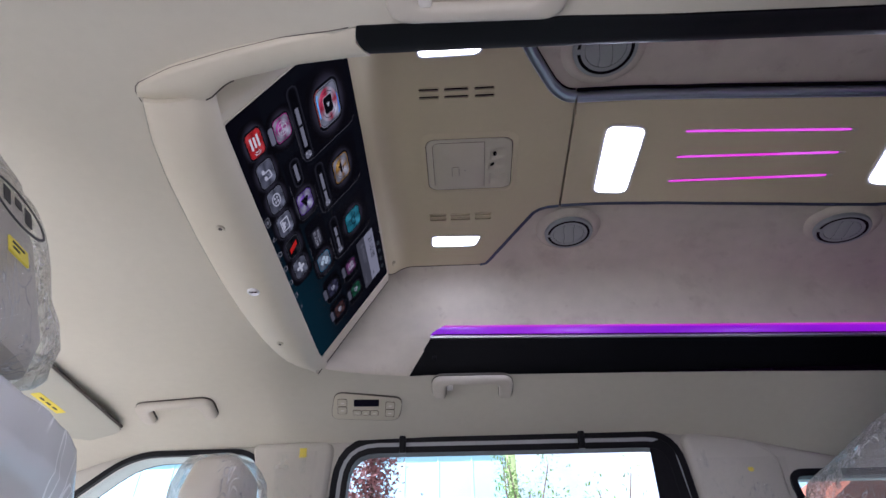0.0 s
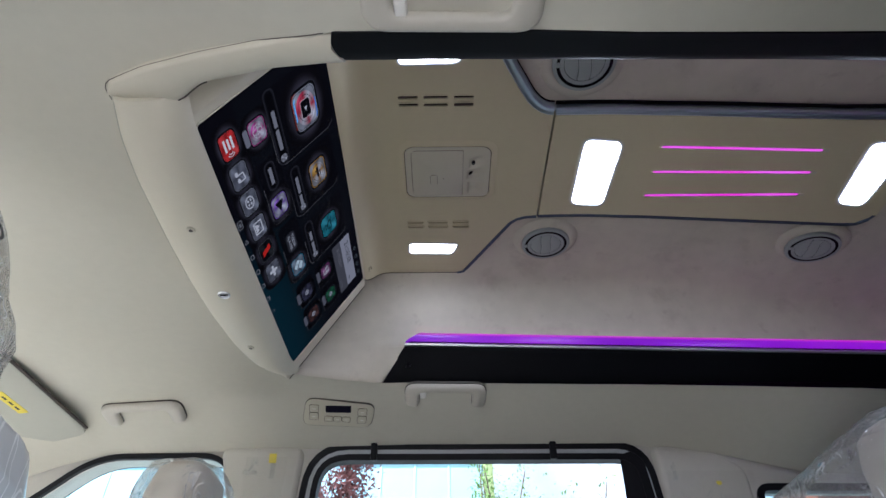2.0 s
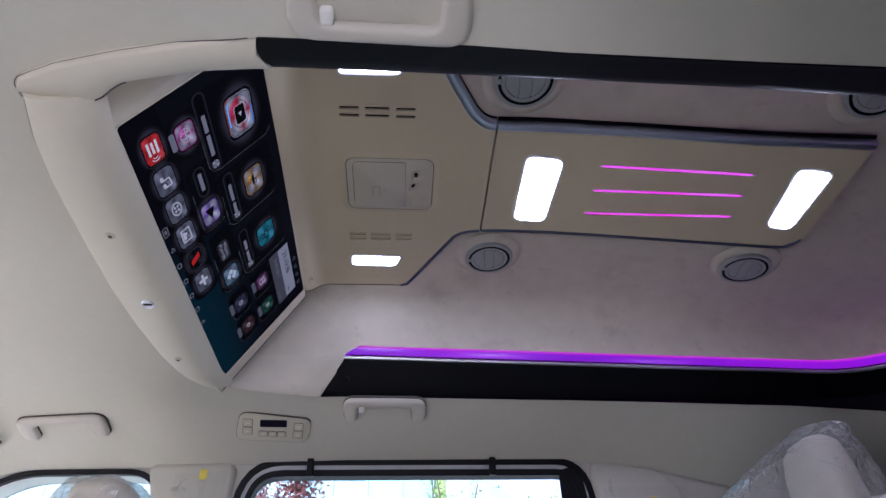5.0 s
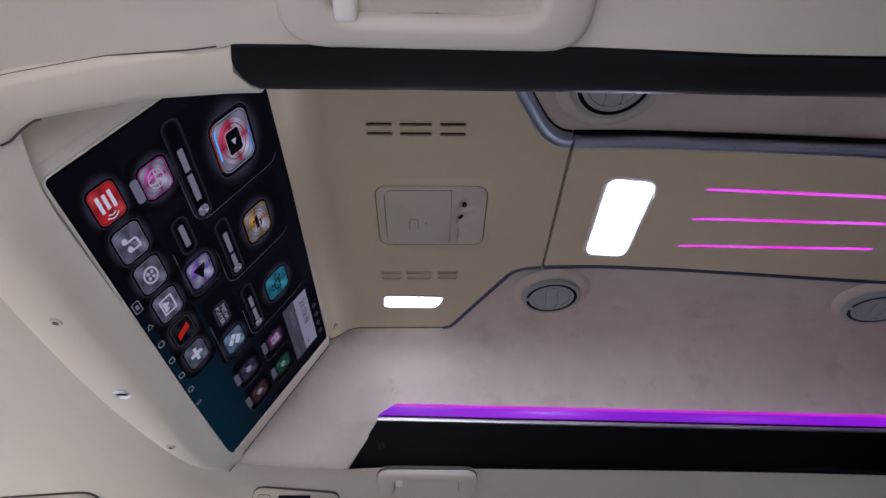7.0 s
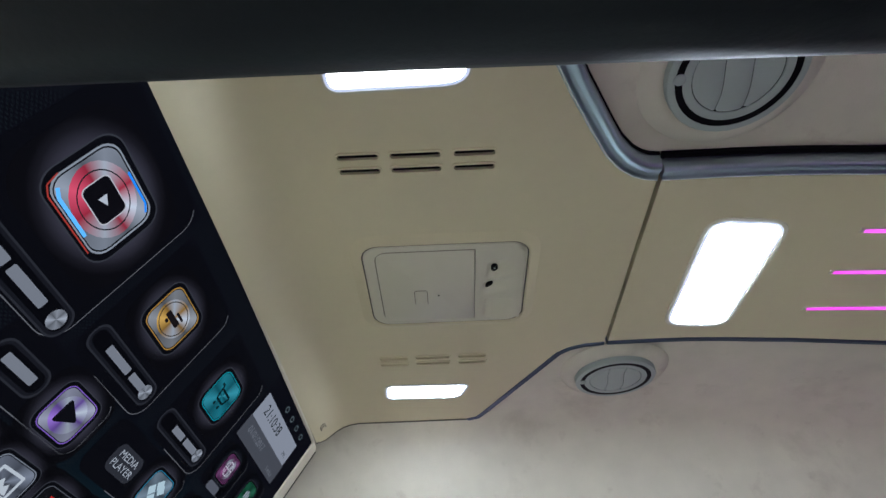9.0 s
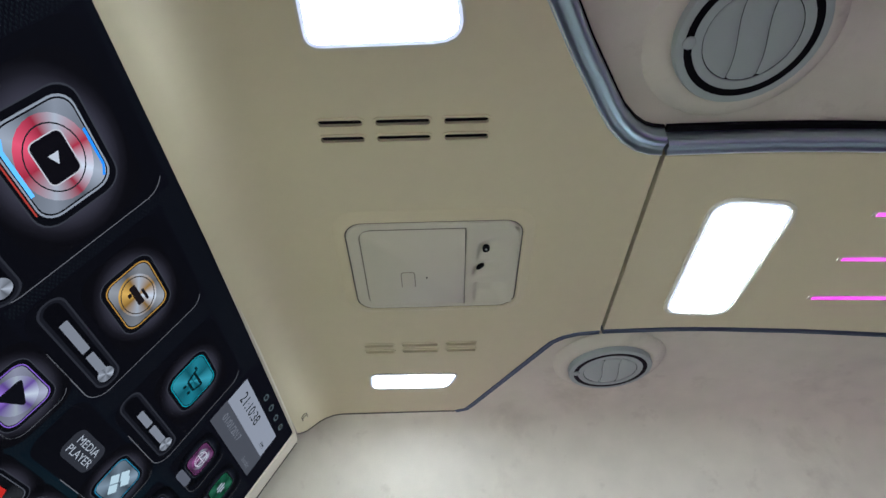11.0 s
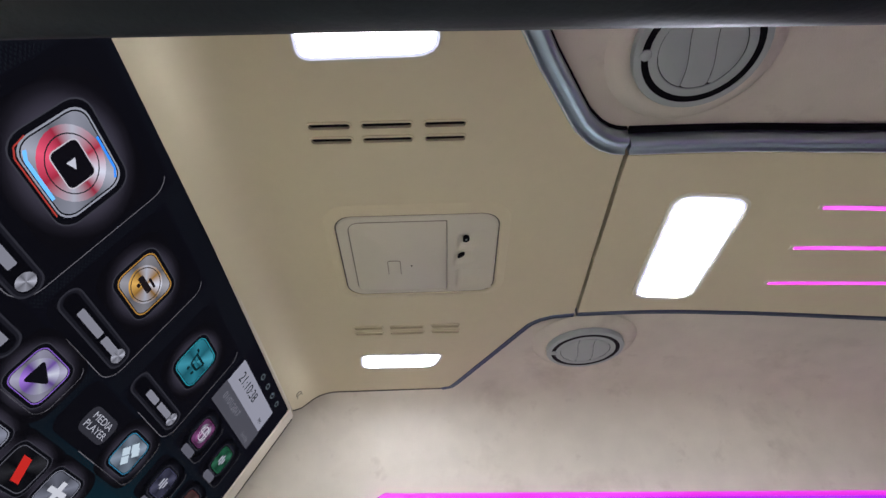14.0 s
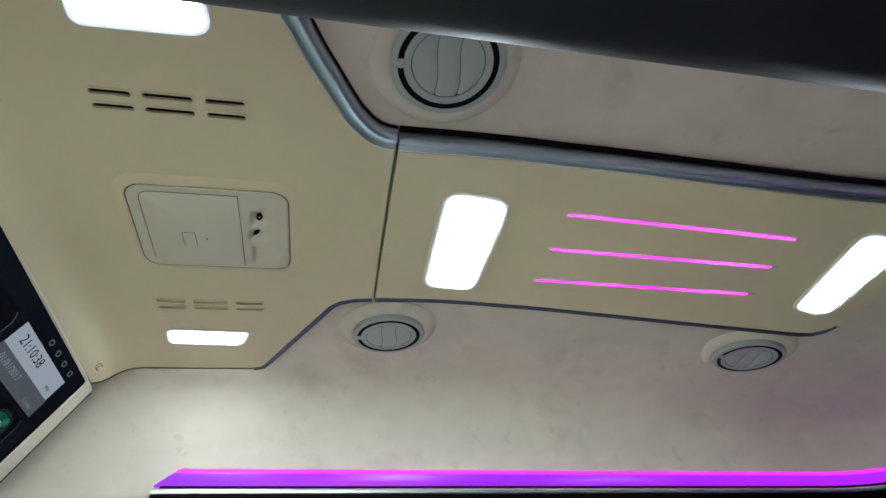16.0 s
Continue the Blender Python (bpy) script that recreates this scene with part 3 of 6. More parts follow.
# out of view; given the dark floor material to cut bounced light
wall(-1, [DOOR_HOLE, DRIVER_HOLE], "wall_left", "unseen van side wall with open doors, darkened to dim the rear", M_FLOOR)


def on_wall(u, v, d=0.0, s=1):
    return Vector((u, wall_y(v, s) - s * d, v))


def wall_ring(outer, inner, d0, d1):
    rows = [[on_wall(*p, d0) for p in inner], [on_wall(*p, d1) for p in inner], [on_wall(*p, d1) for p in outer], [on_wall(*p, d0) for p in outer]]
    return loft(rows + [rows[0]], True)


def shrink(outline, d):
    c = Vector((sum(p[0] for p in outline), sum(p[1] for p in outline))) / len(outline)
    out = []
    k = len(outline)
    for i in range(k):
        p = Vector(outline[i])
        t = Vector(outline[(i + 1) % k]) - Vector(outline[i - 1])
        nrm = Vector((-t.y, t.x)).normalized() if t.length else Vector((0, 0))
        if nrm.dot(c - p) < 0:
            nrm = -nrm
        q = p + nrm * d
        out.append((q.x, q.y))
    return out


def pane(outline, d):
    bm = filled(outline, [], lambda u, v: on_wall(u, v, d))
    return bm


def side_window(name, hole, label, frame_w, glass=M_GLASS, deep=0.02):
    base = tagged(part(name, wall_ring(shrink(hole, -0.006), shrink(hole, frame_w), -deep, 0.006), M_RUBBER), label, "window", kind="structure")
    g = part("pane", pane(shrink(hole, frame_w * 0.5), -0.01 - deep), glass, base, "clear tinted glass")
    g.visible_shadow = glass is M_DARKGLASS
    return base


win = side_window("window_1", WIN_MID, "van side window with black rubber frame", 0.009)
RING1, RING2, RING3 = shrink(WIN_MID, 0.0085), shrink(WIN_MID, 0.0195), shrink(WIN_MID, 0.034)
part("shade_track", wall_ring(RING1, RING2, -0.02, 0.002), M_TRACK, win, "light grey sunshade track")
part("inner_seal", wall_ring(RING2, RING3, -0.025, 0.005), M_RUBBER, win)
part("rear_post", filled(round_poly([(0.519, 1.168), (0.528, 0.74), (0.645, 0.74), (0.572, 1.184)], 0.014, 4), [], lambda u, v: on_wall(u, v, 0.0035)), M_RUBBER, win, "wide black rear post of the window")
for cx in (-0.088, 0.355):
    b = bmesh.new()
    box(cx - 0.008, cx + 0.008, -0.012, 0.004, -0.02, 0.022, 0.003, b)
    part("clip", b, M_RUBBER, win, m=pose(0, wall_y(1.178) - 0.004, 1.178, 11))
side_window("window_2", WIN_FRONT, "front passenger window with black seal", 0.006, deep=0.006)
side_window("window_3", WIN_REAR, "rear quarter window with black seal", 0.010, M_DARKGLASS)


def pillar(outline, name, label, d=0.014):
    a, b, c = outline, shrink(outline, 0.004), shrink(outline, 0.013)
    rows = [[on_wall(*p, 0.0) for p in a], [on_wall(*p, d * 0.7) for p in b], [on_wall(*p, d) for p in c]]
    bm = loft(rows, True)
    vs = [v for v in bm.verts][-len(c):]
    bm.faces.new(vs)
    return tagged(part(name, bm, M_TRIM, angle=50), label, "pillar trim", kind="structure")


pillar(round_poly([(-0.47, 1.192), (-0.395, 0.9), (-0.38, 0.5), (-0.31, 0.5), (-0.292, 0.9), (-0.258, 1.192)], [0.03, 0.02, 0.02, 0.02, 0.02, 0.03]), "trim_1", "beige pillar trim beside the side window")
pillar(round_poly([(0.596, 1.186), (0.66, 0.70), (0.86, 0.70), (0.826, 1.06), (0.822, 1.135), (0.764, 1.168), (0.64, 1.189)], [0.03, 0.03, 0.03, 0.03, 0.03, 0.05, 0.05]), "trim_2", "beige pillar trim behind the side window")

# floor, front and rear
bm = box(-1.6, 2.05, -0.90, 0.90, -0.06, 0.0, 0.0)
tagged(part("floor", bm, M_FLOOR), "dark grey carpeted van floor", "floor", kind="structure")
bm = box(2.0, 2.06, -0.87, 0.87, 0.0, 1.18, 0.0)
tagged(part("wall_rear", bm, M_RUBBER), "dark trimmed tailgate of the van", "wall", kind="structure")
bm = box(-1.62, -1.5, -0.87, 0.87, 0.0, 0.78, 0.01)
# unseen slab added at dashboard height to bounce sun up to the front headliner
box(-1.52, -1.12, -0.70, 0.70, 0.55, 0.74, 0.05, bm)
tagged(part("wall_front", bm, M_TRIM), "unseen front wall with a beige slab that bounces sun onto the headliner", "wall", kind="structure")
bm = loft([[(-1.01, -0.68, 1.165), (-1.01, 0.68, 1.165)], [(-1.3, -0.72, 0.97), (-1.3, 0.72, 0.97)], [(-1.56, -0.76, 0.79), (-1.56, 0.76, 0.79)]])
ws = tagged(part("window_4", bm, M_GLASS), "clear windscreen", "window", kind="structure")
ws.visible_shadow = False

# ---------------------------------------------------------------- overhead panels
def slot(x0, x1, y, h=0.0058):
    return [(p[0] + (x0 + x1) / 2, p[1] + y) for p in rrect(x1 - x0, h, h * 0.48, 3)]


SLOT_X = ((0.008, 0.044), (0.054, 0.098), (0.109, 0.145))
SLOTS = [slot(a, b, y) for y in (-0.1575, -0.1415, 0.1745, 0.1885) for a, b in SLOT_X]
LAMP_R = round_poly([(0.008, 0.245), (0.124, 0.249), (0.110, 0.287), (0.005, 0.284)], [0.012, 0.010, 0.014, 0.012], 4)
LAMP_L = round_poly([(0.011, -0.2225), (0.128, -0.2245), (0.115, -0.282), (0.011, -0.280)], [0.012, 0.026, 0.014, 0.012], 5)
RIGHT_EDGE = [(0.294, 0.155), (0.268, 0.158), (0.25, 0.165), (0.236, 0.177), (0.142, 0.340), (0.134, 0.352), (0.12, 0.357)]
LEFT_EDGE = [(0.116, -0.352), (0.130, -0.346), (0.138, -0.333), (0.203, -0.211), (0.232, -0.163), (0.243, -0.146), (0.257, -0.131), (0.270, -0.122), (0.282, -0.1175), (0.294, -0.116)]
FRONT_OUT = [(-0.03, 0.357)] + [(-0.03, -0.352)] + LEFT_EDGE + RIGHT_EDGE
front_panel = thing("front_panel", pose(0, 0, 0), "smooth beige plastic overhead panel behind the television", "overhead panel")
CONSOLE_HOLE = [(p[0] + 0.098, p[1] + 0.0240) for p in rrect(0.166, 0.134, 0.014, 5)]
bm = filled(FRONT_OUT, SLOTS + [CONSOLE_HOLE, shrink(LAMP_R, -0.001), shrink(LAMP_L, -0.001)], lambda u, v: Vector((u, v, 1.52)))
geo = bmesh.ops.extrude_face_region(bm, geom=bm.faces[:])
for v in geo["geom"]:
    if isinstance(v, bmesh.types.BMVert):
        v.co.z += 0.0025
part("panel", bm, M_PLASTIC, front_panel)
# upward lining behind the slots
part("slot_backing", box(-0.01, 0.16, -0.18, -0.122, 1.5228, 1.5258, 0.0), M_BLACK, front_panel, "black lining behind the slots")
part("slot_backing", box(-0.01, 0.16, 0.158, 0.206, 1.5238, 1.5258, 0.0), M_PLASTIC, front_panel, "beige lining behind the shallow slots")
# soft raised lips round the slots
for y in (-0.1575, -0.1415, 0.1745, 0.1885):
    for a, b in SLOT_X:
        o = [(p[0] + (a + b) / 2, p[1] + y) for p in rrect(b - a + 0.004, 0.0098, 0.0047, 3)]
        part("slot_lip", ring(o, slot(a, b, y), 1.5205, 1.5188), M_PLASTIC, front_panel)
# curved front that turns down to the television
TURN_UP = [(-0.030, 1.52), (-0.044, 1.5195), (-0.056, 1.517), (-0.067, 1.512), (-0.076, 1.505), (-0.084, 1.496), (-0.090, 1.489), (-0.096, 1.4848), (-0.1005, 1.4818)]
rows = []
for j, (x, z) in enumerate(TURN_UP):
    w = 0.357 - 0.022 * (j / 8) ** 1.5
    rows.append([(x, -w + 0.005, z + 0.012)] + [(x, -w + 0.005 + (2 * w - 0.005) * i / 20, z) for i in range(21)] + [(x, w, z + 0.012)])
part("curved_front", loft(rows), M_PLASTIC, front_panel)
# fine dark joint between panel and suede
joint = [(0.12, 0.3576, 1.5192), (0.045, 0.3576, 1.5192), (-0.03, 0.3576, 1.5192)] + [(x, 0.3576 - 0.022 * (j / 8) ** 1.5, z - 0.0006) for j, (x, z) in enumerate(TURN_UP) if j]
part("edge_joint", sweep(joint, [(0.0010 * math.cos(a), 0.0010 * math.sin(a)) for a in [2 * math.pi * i / 6 for i in range(6)]]), M_HINGE, front_panel, "fine dark joint beside the suede")
# small moulded mark at the corner
b = bmesh.new()
for k in range(2):
    pts = [(0.0045 * math.cos(t) + 0.006 * k, 0.0045 * math.sin(t), 0) for t in [radians(a) for a in range(60, 301, 20)]]
    sweep(pts, [(0.0006, 0), (0, 0.0006), (-0.0006, 0), (0, -0.0006)], bm=b)
part("moulded_mark", b, M_HINGE, front_panel, m=pose(-0.0868, 0.304, 1.4922, 130, 0, 90))


def lamp(name, outline, z, label):
    base = tagged(part(name, slab(shrink(outline, 0.0032), z + 0.004, z - 0.0012, 0.001), M_LAMP), label, "ceiling lamp", "front ceiling lamps")
    part("lens_rim", ring(shrink(outline, -0.0002), shrink(outline, 0.0030), z + 0.003, z - 0.0010), M_LAMPRIM, base, "dimmer rim of the lens")
    part("lamp_frame", ring(shrink(outline, -0.002), outline, z + 0.003, z - 0.001), M_CONSOLE, base)
    return base


lamp("ceiling_lamp", LAMP_R, 1.52, "lit white courtesy lamp in the overhead panel")
lamp("ceiling_lamp", LAMP_L, 1.52, "lit white courtesy lamp in the overhead panel, nearer the door")

# centre panel with its light bars
X0, X1 = 0.2985, 0.972
EDGE_L = [(0.2985, -0.116), (0.48, -0.118), (0.8, -0.138), (0.975, -0.1555)]
EDGE_R = [(0.2985, 0.155), (0.48, 0.152), (0.8, 0.1285), (0.93, 0.118), (0.948, 0.1135), (0.960, 0.1025), (0.966, 0.087)]
centre_panel = thing("centre_panel", pose(0, 0, 0), "beige plastic overhead centre panel with light bars", "overhead panel")
bm = bmesh.new()
rows = []
for i in range(25):
    x = X0 + (X1 - X0) * i / 24
    l, r = lerp(EDGE_L, x), lerp(EDGE_R, x)
    z = ceil(x)
    rows.append([(x, l, z + 0.016), (x, l, z + 0.002), (x, l + 0.002, z)] + [(x, l + (r - l) * j / 8, z) for j in range(1, 8)] + [(x, r - 0.002, z), (x, r, z + 0.002), (x, r, z + 0.016)])
loft(rows, True, True, bm)
part("panel", bm, M_PLASTIC, centre_panel)


def bar(x0, y0, x1, y1, w, material, lift, name, parent):
    rows = []
    n = 16
    for i in range(n + 1):
        f = i / n
        x, y = x0 + (x1 - x0) * f, y0 + (y1 - y0) * f
        ww = w * (0.85 if i in (0, n) else 1)
        z = ceil(x) - lift
        rows.append([(x, y - ww / 2, z + 0.003), (x, y - ww / 2, z), (x, y - ww * 0.25, z - 0.0008), (x, y + ww * 0.25, z - 0.0008), (x, y + ww / 2, z), (x, y + ww / 2, z + 0.003)])
    return part(name, loft(rows, True, True), material, parent)


for y0, y1, xe in ((-0.046, -0.067, 0.796), (0.0190, -0.012, 0.799), (0.0855, 0.047, 0.802)):
    g = bar(0.510, y0, xe + 0.012, y1, 0.0085, M_CONSOLE, 0.0002, "bar_groove", centre_panel)
    bar(0.514, y0, xe, y1, 0.0055, M_LEDBAR, 0.0012, "light_bar", g)
    g["label"] = "moulded groove holding a magenta light bar"


def downlight(corners, name):
    whole = round_poly(corners, 0.020, 5)
    out = shrink(whole, 0.0032)
    rows = [[(p[0], p[1], ceil(p[0]) + 0.004) for p in out], [(p[0], p[1], ceil(p[0]) - 0.0008) for p in out]]
    q = shrink(out, 0.003)
    rows.append([(p[0], p[1], ceil(p[0]) - 0.0022) for p in q])
    bm = loft(rows, True)
    bm.faces.new([v for v in bm.verts][-len(q):])
    base = tagged(part(name, bm, M_LAMP), "lit white rectangular reading lamp in the centre panel", "ceiling lamp", "centre ceiling lamps")
    rows = [[(p[0], p[1], ceil(p[0]) + 0.003) for p in whole], [(p[0], p[1], ceil(p[0]) - 0.0008) for p in whole], [(p[0], p[1], ceil(p[0]) - 0.0010) for p in shrink(out, -0.0002)], [(p[0], p[1], ceil(p[0]) + 0.003) for p in shrink(out, -0.0002)]]
    part("lens_rim", loft(rows, True), M_LAMPRIM, base, "dimmer rim of the lens")
    out = whole
    o2 = shrink(out, -0.006)
    rows = [[(p[0], p[1], ceil(p[0]) + 0.002) for p in o2], [(p[0], p[1], ceil(p[0]) - 0.0012) for p in shrink(out, -0.004)], [(p[0], p[1], ceil(p[0]) - 0.0012) for p in shrink(out, -0.0008)], [(p[0], p[1], ceil(p[0]) + 0.003) for p in shrink(out, -0.0008)]]
    part("lamp_frame", loft(rows, True), M_CONSOLE, base)
    return base


downlight([(0.362, -0.060), (0.440, -0.054), (0.434, 0.124), (0.362, 0.121)], "reading_lamp")
downlight([(0.869, -0.096), (0.939, -0.096), (0.935, 0.066), (0.881, 0.064)], "reading_lamp")

# chrome rails along the panel edges
def rail_section(w):
    """Gently waved satin face of width w, rolled edges, and a dark return behind it."""
    return [(0.0008, 0.0002), (-0.0002, -0.0011), (-0.0014, -0.0015), (-0.0026, -0.0010), (-0.25 * w, 0.0004), (-0.42 * w, 0.0011), (-0.56 * w, 0.0007), (-0.68 * w, -0.0004), (-0.78 * w, -0.0004), (-0.88 * w, 0.0009), (-w + 0.0004, 0.0030), (-w, 0.0046), (-w - 0.0010, 0.0150), (0.004, 0.0165), (0.0008, 0.008)]


def rail(path, name, label, flip=1, metal=M_CHROME, w=0.0142):
    p3 = [(x, y, ceil(x)) for x, y in path]
    sec = [(flip * a, b) for a, b in rail_section(w)]
    r = tagged(part(name, sweep(p3, sec), metal, angle=50), label, "trim", "panel rails")
    if metal is M_CHROME:
        for da, db in ((-0.0010, -0.0011),):
            part("bright_edge", sweep(p3, [(flip * (da + 0.0007 * math.cos(a)), db + 0.0007 * math.sin(a)) for a in [2 * math.pi * i / 6 for i in range(6)]]), M_BRIGHT, r, "bright polished edge")
    return r


def dense(path, n):
    out = []
    for (a, b), (c, d) in zip(path, path[1:]):
        for i in range(n):
            out.append((a + (c - a) * i / n, b + (d - b) * i / n))
    return out + [path[-1]]


rail(LEFT_EDGE, "chrome_rail", "satin chrome rail on the slanted panel edge", -1, w=0.0172)
rail(dense([(x, y) for x, y in EDGE_L], 8), "chrome_rail", "long satin chrome rail along the centre panel", -1, w=0.0130)
rail(list(reversed(RIGHT_EDGE)), "metal_rail", "dark satin rail on the slanted panel edge", 1, M_RAILDARK, 0.0095)
rail(dense([(x, y) for x, y in EDGE_R], 8), "metal_rail", "long dark satin rail along the centre panel", 1, M_RAILDARK, 0.0085)
# black strips that paint in the shade of the gaps behind the rails
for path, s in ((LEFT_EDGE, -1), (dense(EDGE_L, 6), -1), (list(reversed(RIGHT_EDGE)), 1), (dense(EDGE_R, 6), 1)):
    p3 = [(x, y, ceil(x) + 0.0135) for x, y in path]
    tagged(part("shade_strip", sweep(p3, [(s * 0.006, 0.0), (s * 0.006, 0.004), (-s * (0.0195 if s < 0 else 0.0165), 0.004), (-s * (0.0195 if s < 0 else 0.0165), 0.0)]), M_BLACK), "black strip drawn as the shade behind the chrome rail", "trim", "panel rails")


# ---------------------------------------------------------------- round air vents
def air_vent():
    v = thing("air_vent", pose(0, 0, 0), "round grey air vent in the suede ceiling", "air vent", "ceiling air vents")
    part("collar", loft([circle(0.077, z=0.009), circle(0.070, z=0.0025), circle(0.065, z=0.0000), circle(0.0605, z=-0.0008), circle(0.0575, z=-0.0004), circle(0.0552, z=0.001), circle(0.055, z=0.008)], True), M_SUEDE, v, "moulded suede collar")
    part("outer_ring", loft([circle(0.0555, z=0.008), circle(0.0555, z=-0.005), circle(0.0545, z=-0.0066), circle(0.0490, z=-0.0071), circle(0.0485, z=-0.0066), circle(0.0485, z=0.008)], True), M_VENT, v)
    part("dark_gap", loft([circle(0.0488, z=-0.0069), circle(0.0425, z=-0.0069)], True), M_BLACK, v, "black gap between ring and louvre")
    part("louvre_ring", loft([circle(0.0432, z=0.005), circle(0.0432, z=-0.0067), circle(0.0427, z=-0.0072), circle(0.0362, z=-0.0072), circle(0.0357, z=-0.0068), circle(0.0357, z=0.005)], True), M_VENT, v)
    part("louvre_gap", loft([circle(0.0360, z=-0.0060), circle(0.001, z=-0.0060)], True), M_BLACK, v)
    r = 0.0350

    def wave(c, y):
        return c + 0.0028 * math.sin(y / r * 2.6)
    for k, (lo, hi) in enumerate(((None, -0.0105), (-0.0105, 0.0115), (0.0115, None))):
        out = []
        N = 18
        for i in range(N + 1):
            y = -r * math.cos(math.pi * i / N)
            ext = math.sqrt(max(0, r * r - y * y))
            a = -ext if lo is None else max(-ext, min(ext, wave(lo, y) + 0.00028))
            b = ext if hi is None else max(-ext, min(ext, wave(hi, y) - 0.00028))
            out.append((a, b, y))
        out = [o for o in out if o[1] - o[0] > 0.0004]
        zb = -0.0062
        rows = []
        for a, b, y in out:
            rows.append([(a, y, zb + 0.006), (a, y, zb), (a + (b - a) * 0.15, y, zb - 0.0009), (a + (b - a) * 0.85, y, zb - 0.0009), (b, y, zb), (b, y, zb + 0.006)])
        part("louvre_blade", loft(rows, True, True), M_VENT, v)
    part("stop_pin", loft([circle(0.0054, 16, 0.004), circle(0.0056, 16, -0.005), circle(0.0048, 16, -0.0080), circle(0.0022, 16, -0.0094)], True, True), M_VENT, v, m=pose(-0.0452, 0.004, 0))
    return v


v0 = air_vent()
v0.matrix_basis = pose(0.329, 0.2595, 1.530, 3)
v1 = copy_thing(v0, pose(0.334, -0.2205, 1.532, -3))
v2 = copy_thing(v0, pose(0.914, 0.215, 1.473, 6, 7))
v3 = copy_thing(v0, pose(0.925, -0.265, 1.473, -6, 7))

# ---------------------------------------------------------------- sunglasses console
con = thing("overhead_console", pose(0.098, 0.0235, 1.52), "grey-beige plastic console with lid and switches", "console")
W_C, H_C = 0.1735, 0.1385
rows = [[(*p, z) for p in rrect(W_C + g, H_C + g, 0.019 + g / 3, 6)] for g, z in ((0.030, 0.0012), (0.020, -0.0006), (0.010, -0.0030), (0.004, -0.0042), (0.0006, -0.0044), (-0.0006, -0.0036), (-0.0010, 0.007))]
part("bezel", loft(rows, True), M_PLASTIC, con, "softly swelling beige surround", angle=60)
part("backing", slab(rrect(W_C, H_C, 0.019, 6), 0.016, 0.0062), M_CONSOLE, con, "backing plate behind the lid")
part("seam", ring(rrect(W_C - 0.0006, H_C - 0.0006, 0.0188, 6), rrect(W_C - 0.0034, H_C - 0.0034, 0.0180, 6), 0.006, -0.0030), M_HINGE, con, "dark joint round the console")
# rim that runs round lid and switches in one piece
SPLIT = 0.0312
rim_o, rim_i = rrect(W_C - 0.0036, H_C - 0.0036, 0.018, 6), [(p[0] + (0.0034 if p[0] < 0 else 0.0060), p[1] + 0.0009) for p in rrect(W_C - 0.020, H_C - 0.017, 0.0135, 6)]
part("rim", loft([[(*p, z) for p in o] for o, z in ((rim_o, 0.007), (rim_o, -0.0036), (shrink(rim_o, 0.0012), -0.0046), (shrink(rim_i, -0.0008), -0.0046), (rim_i, -0.0040), (rim_i, 0.007))], True), M_CONSOLE, con)
lid_o = round_poly([(-0.0720, -0.0584), (SPLIT - 0.0006, -0.0584), (SPLIT - 0.0006, 0.0614), (-0.0720, 0.0614)], [0.012, 0.001, 0.001, 0.012], 5)
part("lid_seam", slab(round_poly([(-0.0738, -0.0606), (SPLIT - 0.0001, -0.0606), (SPLIT - 0.0001, 0.0622), (-0.0738, 0.0622)], [0.013, 0.001, 0.001, 0.013], 5), 0.006, -0.0036), M_JOINT, con, "darker joint round the lid")
b = loft([[(*p, z - 0.0016 * max(0, min(1, (p[1] + 0.060) / 0.012))) for p in o] for o, z in ((lid_o, 0.007), (lid_o, -0.0028), (shrink(lid_o, 0.0008), -0.0036))], True)
top = [v for v in b.verts][-len(lid_o):]
b.faces.new(top)
lid = part("lid", b, M_CONSOLE, con, angle=50)
latch_p = [(-0.0070, 0.0125), (-0.0070, -0.0095), (-0.0055, -0.0115), (0.0055, -0.0115), (0.0070, -0.0095), (0.0070, 0.0125)]
part("latch", sweep([(x, y, -0.0050) for x, y in latch_p], [(0.0005 * math.cos(a), 0.0005 * math.sin(a)) for a in [2 * math.pi * i / 6 for i in range(6)]]), M_JOINT, lid, "fine darker outline of the latch", m=pose(-0.0285, 0.016, 0))
part("latch_face", slab(rrect(0.0125, 0.022, 0.0024, 3), -0.0045, -0.0056, 0.0006), M_CONSOLE, lid, m=pose(-0.0285, 0.0165, 0))
part("dot", slab([p[:2] for p in circle(0.0009, 10)], -0.0045, -0.0054), M_BLACK, lid, m=pose(-0.009, 0.014, 0))


def smooth(a, b, x):
    t = max(0.0, min(1.0, (x - a) / (b - a)))
    return t * t * (3 - 2 * t)


def switch_z(x, y):
    """Two finger hollows that run out to one side, and a square thumb recess."""
    z = -0.0046
    for cx, cy, run, wide, dp in ((0.0480, -0.0240, 0.030, 0.0145, 0.0085), (0.0440, 0.0050, 0.034, 0.0120, 0.0075)):
        k = 1 - smooth(0.0, run, x - cx) if x > cx else smooth(-0.007, 0.0, x - cx)
        c = cy - 0.30 * (x - cx)
        q = (y - c) / (wide * (1 + 0.25 * max(0, x - cx) / run))
        side = (1 - smooth(0.35, 1.0, q)) if q > 0 else (1 - smooth(0.1, 1.25, -q))
        z += dp * k * side
    k = smooth(0.040, 0.0445, x) * (1 - smooth(0.058, 0.078, x)) * smooth(0.0250, 0.0300, y + 0.25 * max(0, 0.05 - x)) * (1 - smooth(0.044, 0.062, y))
    return z + 0.0065 * k


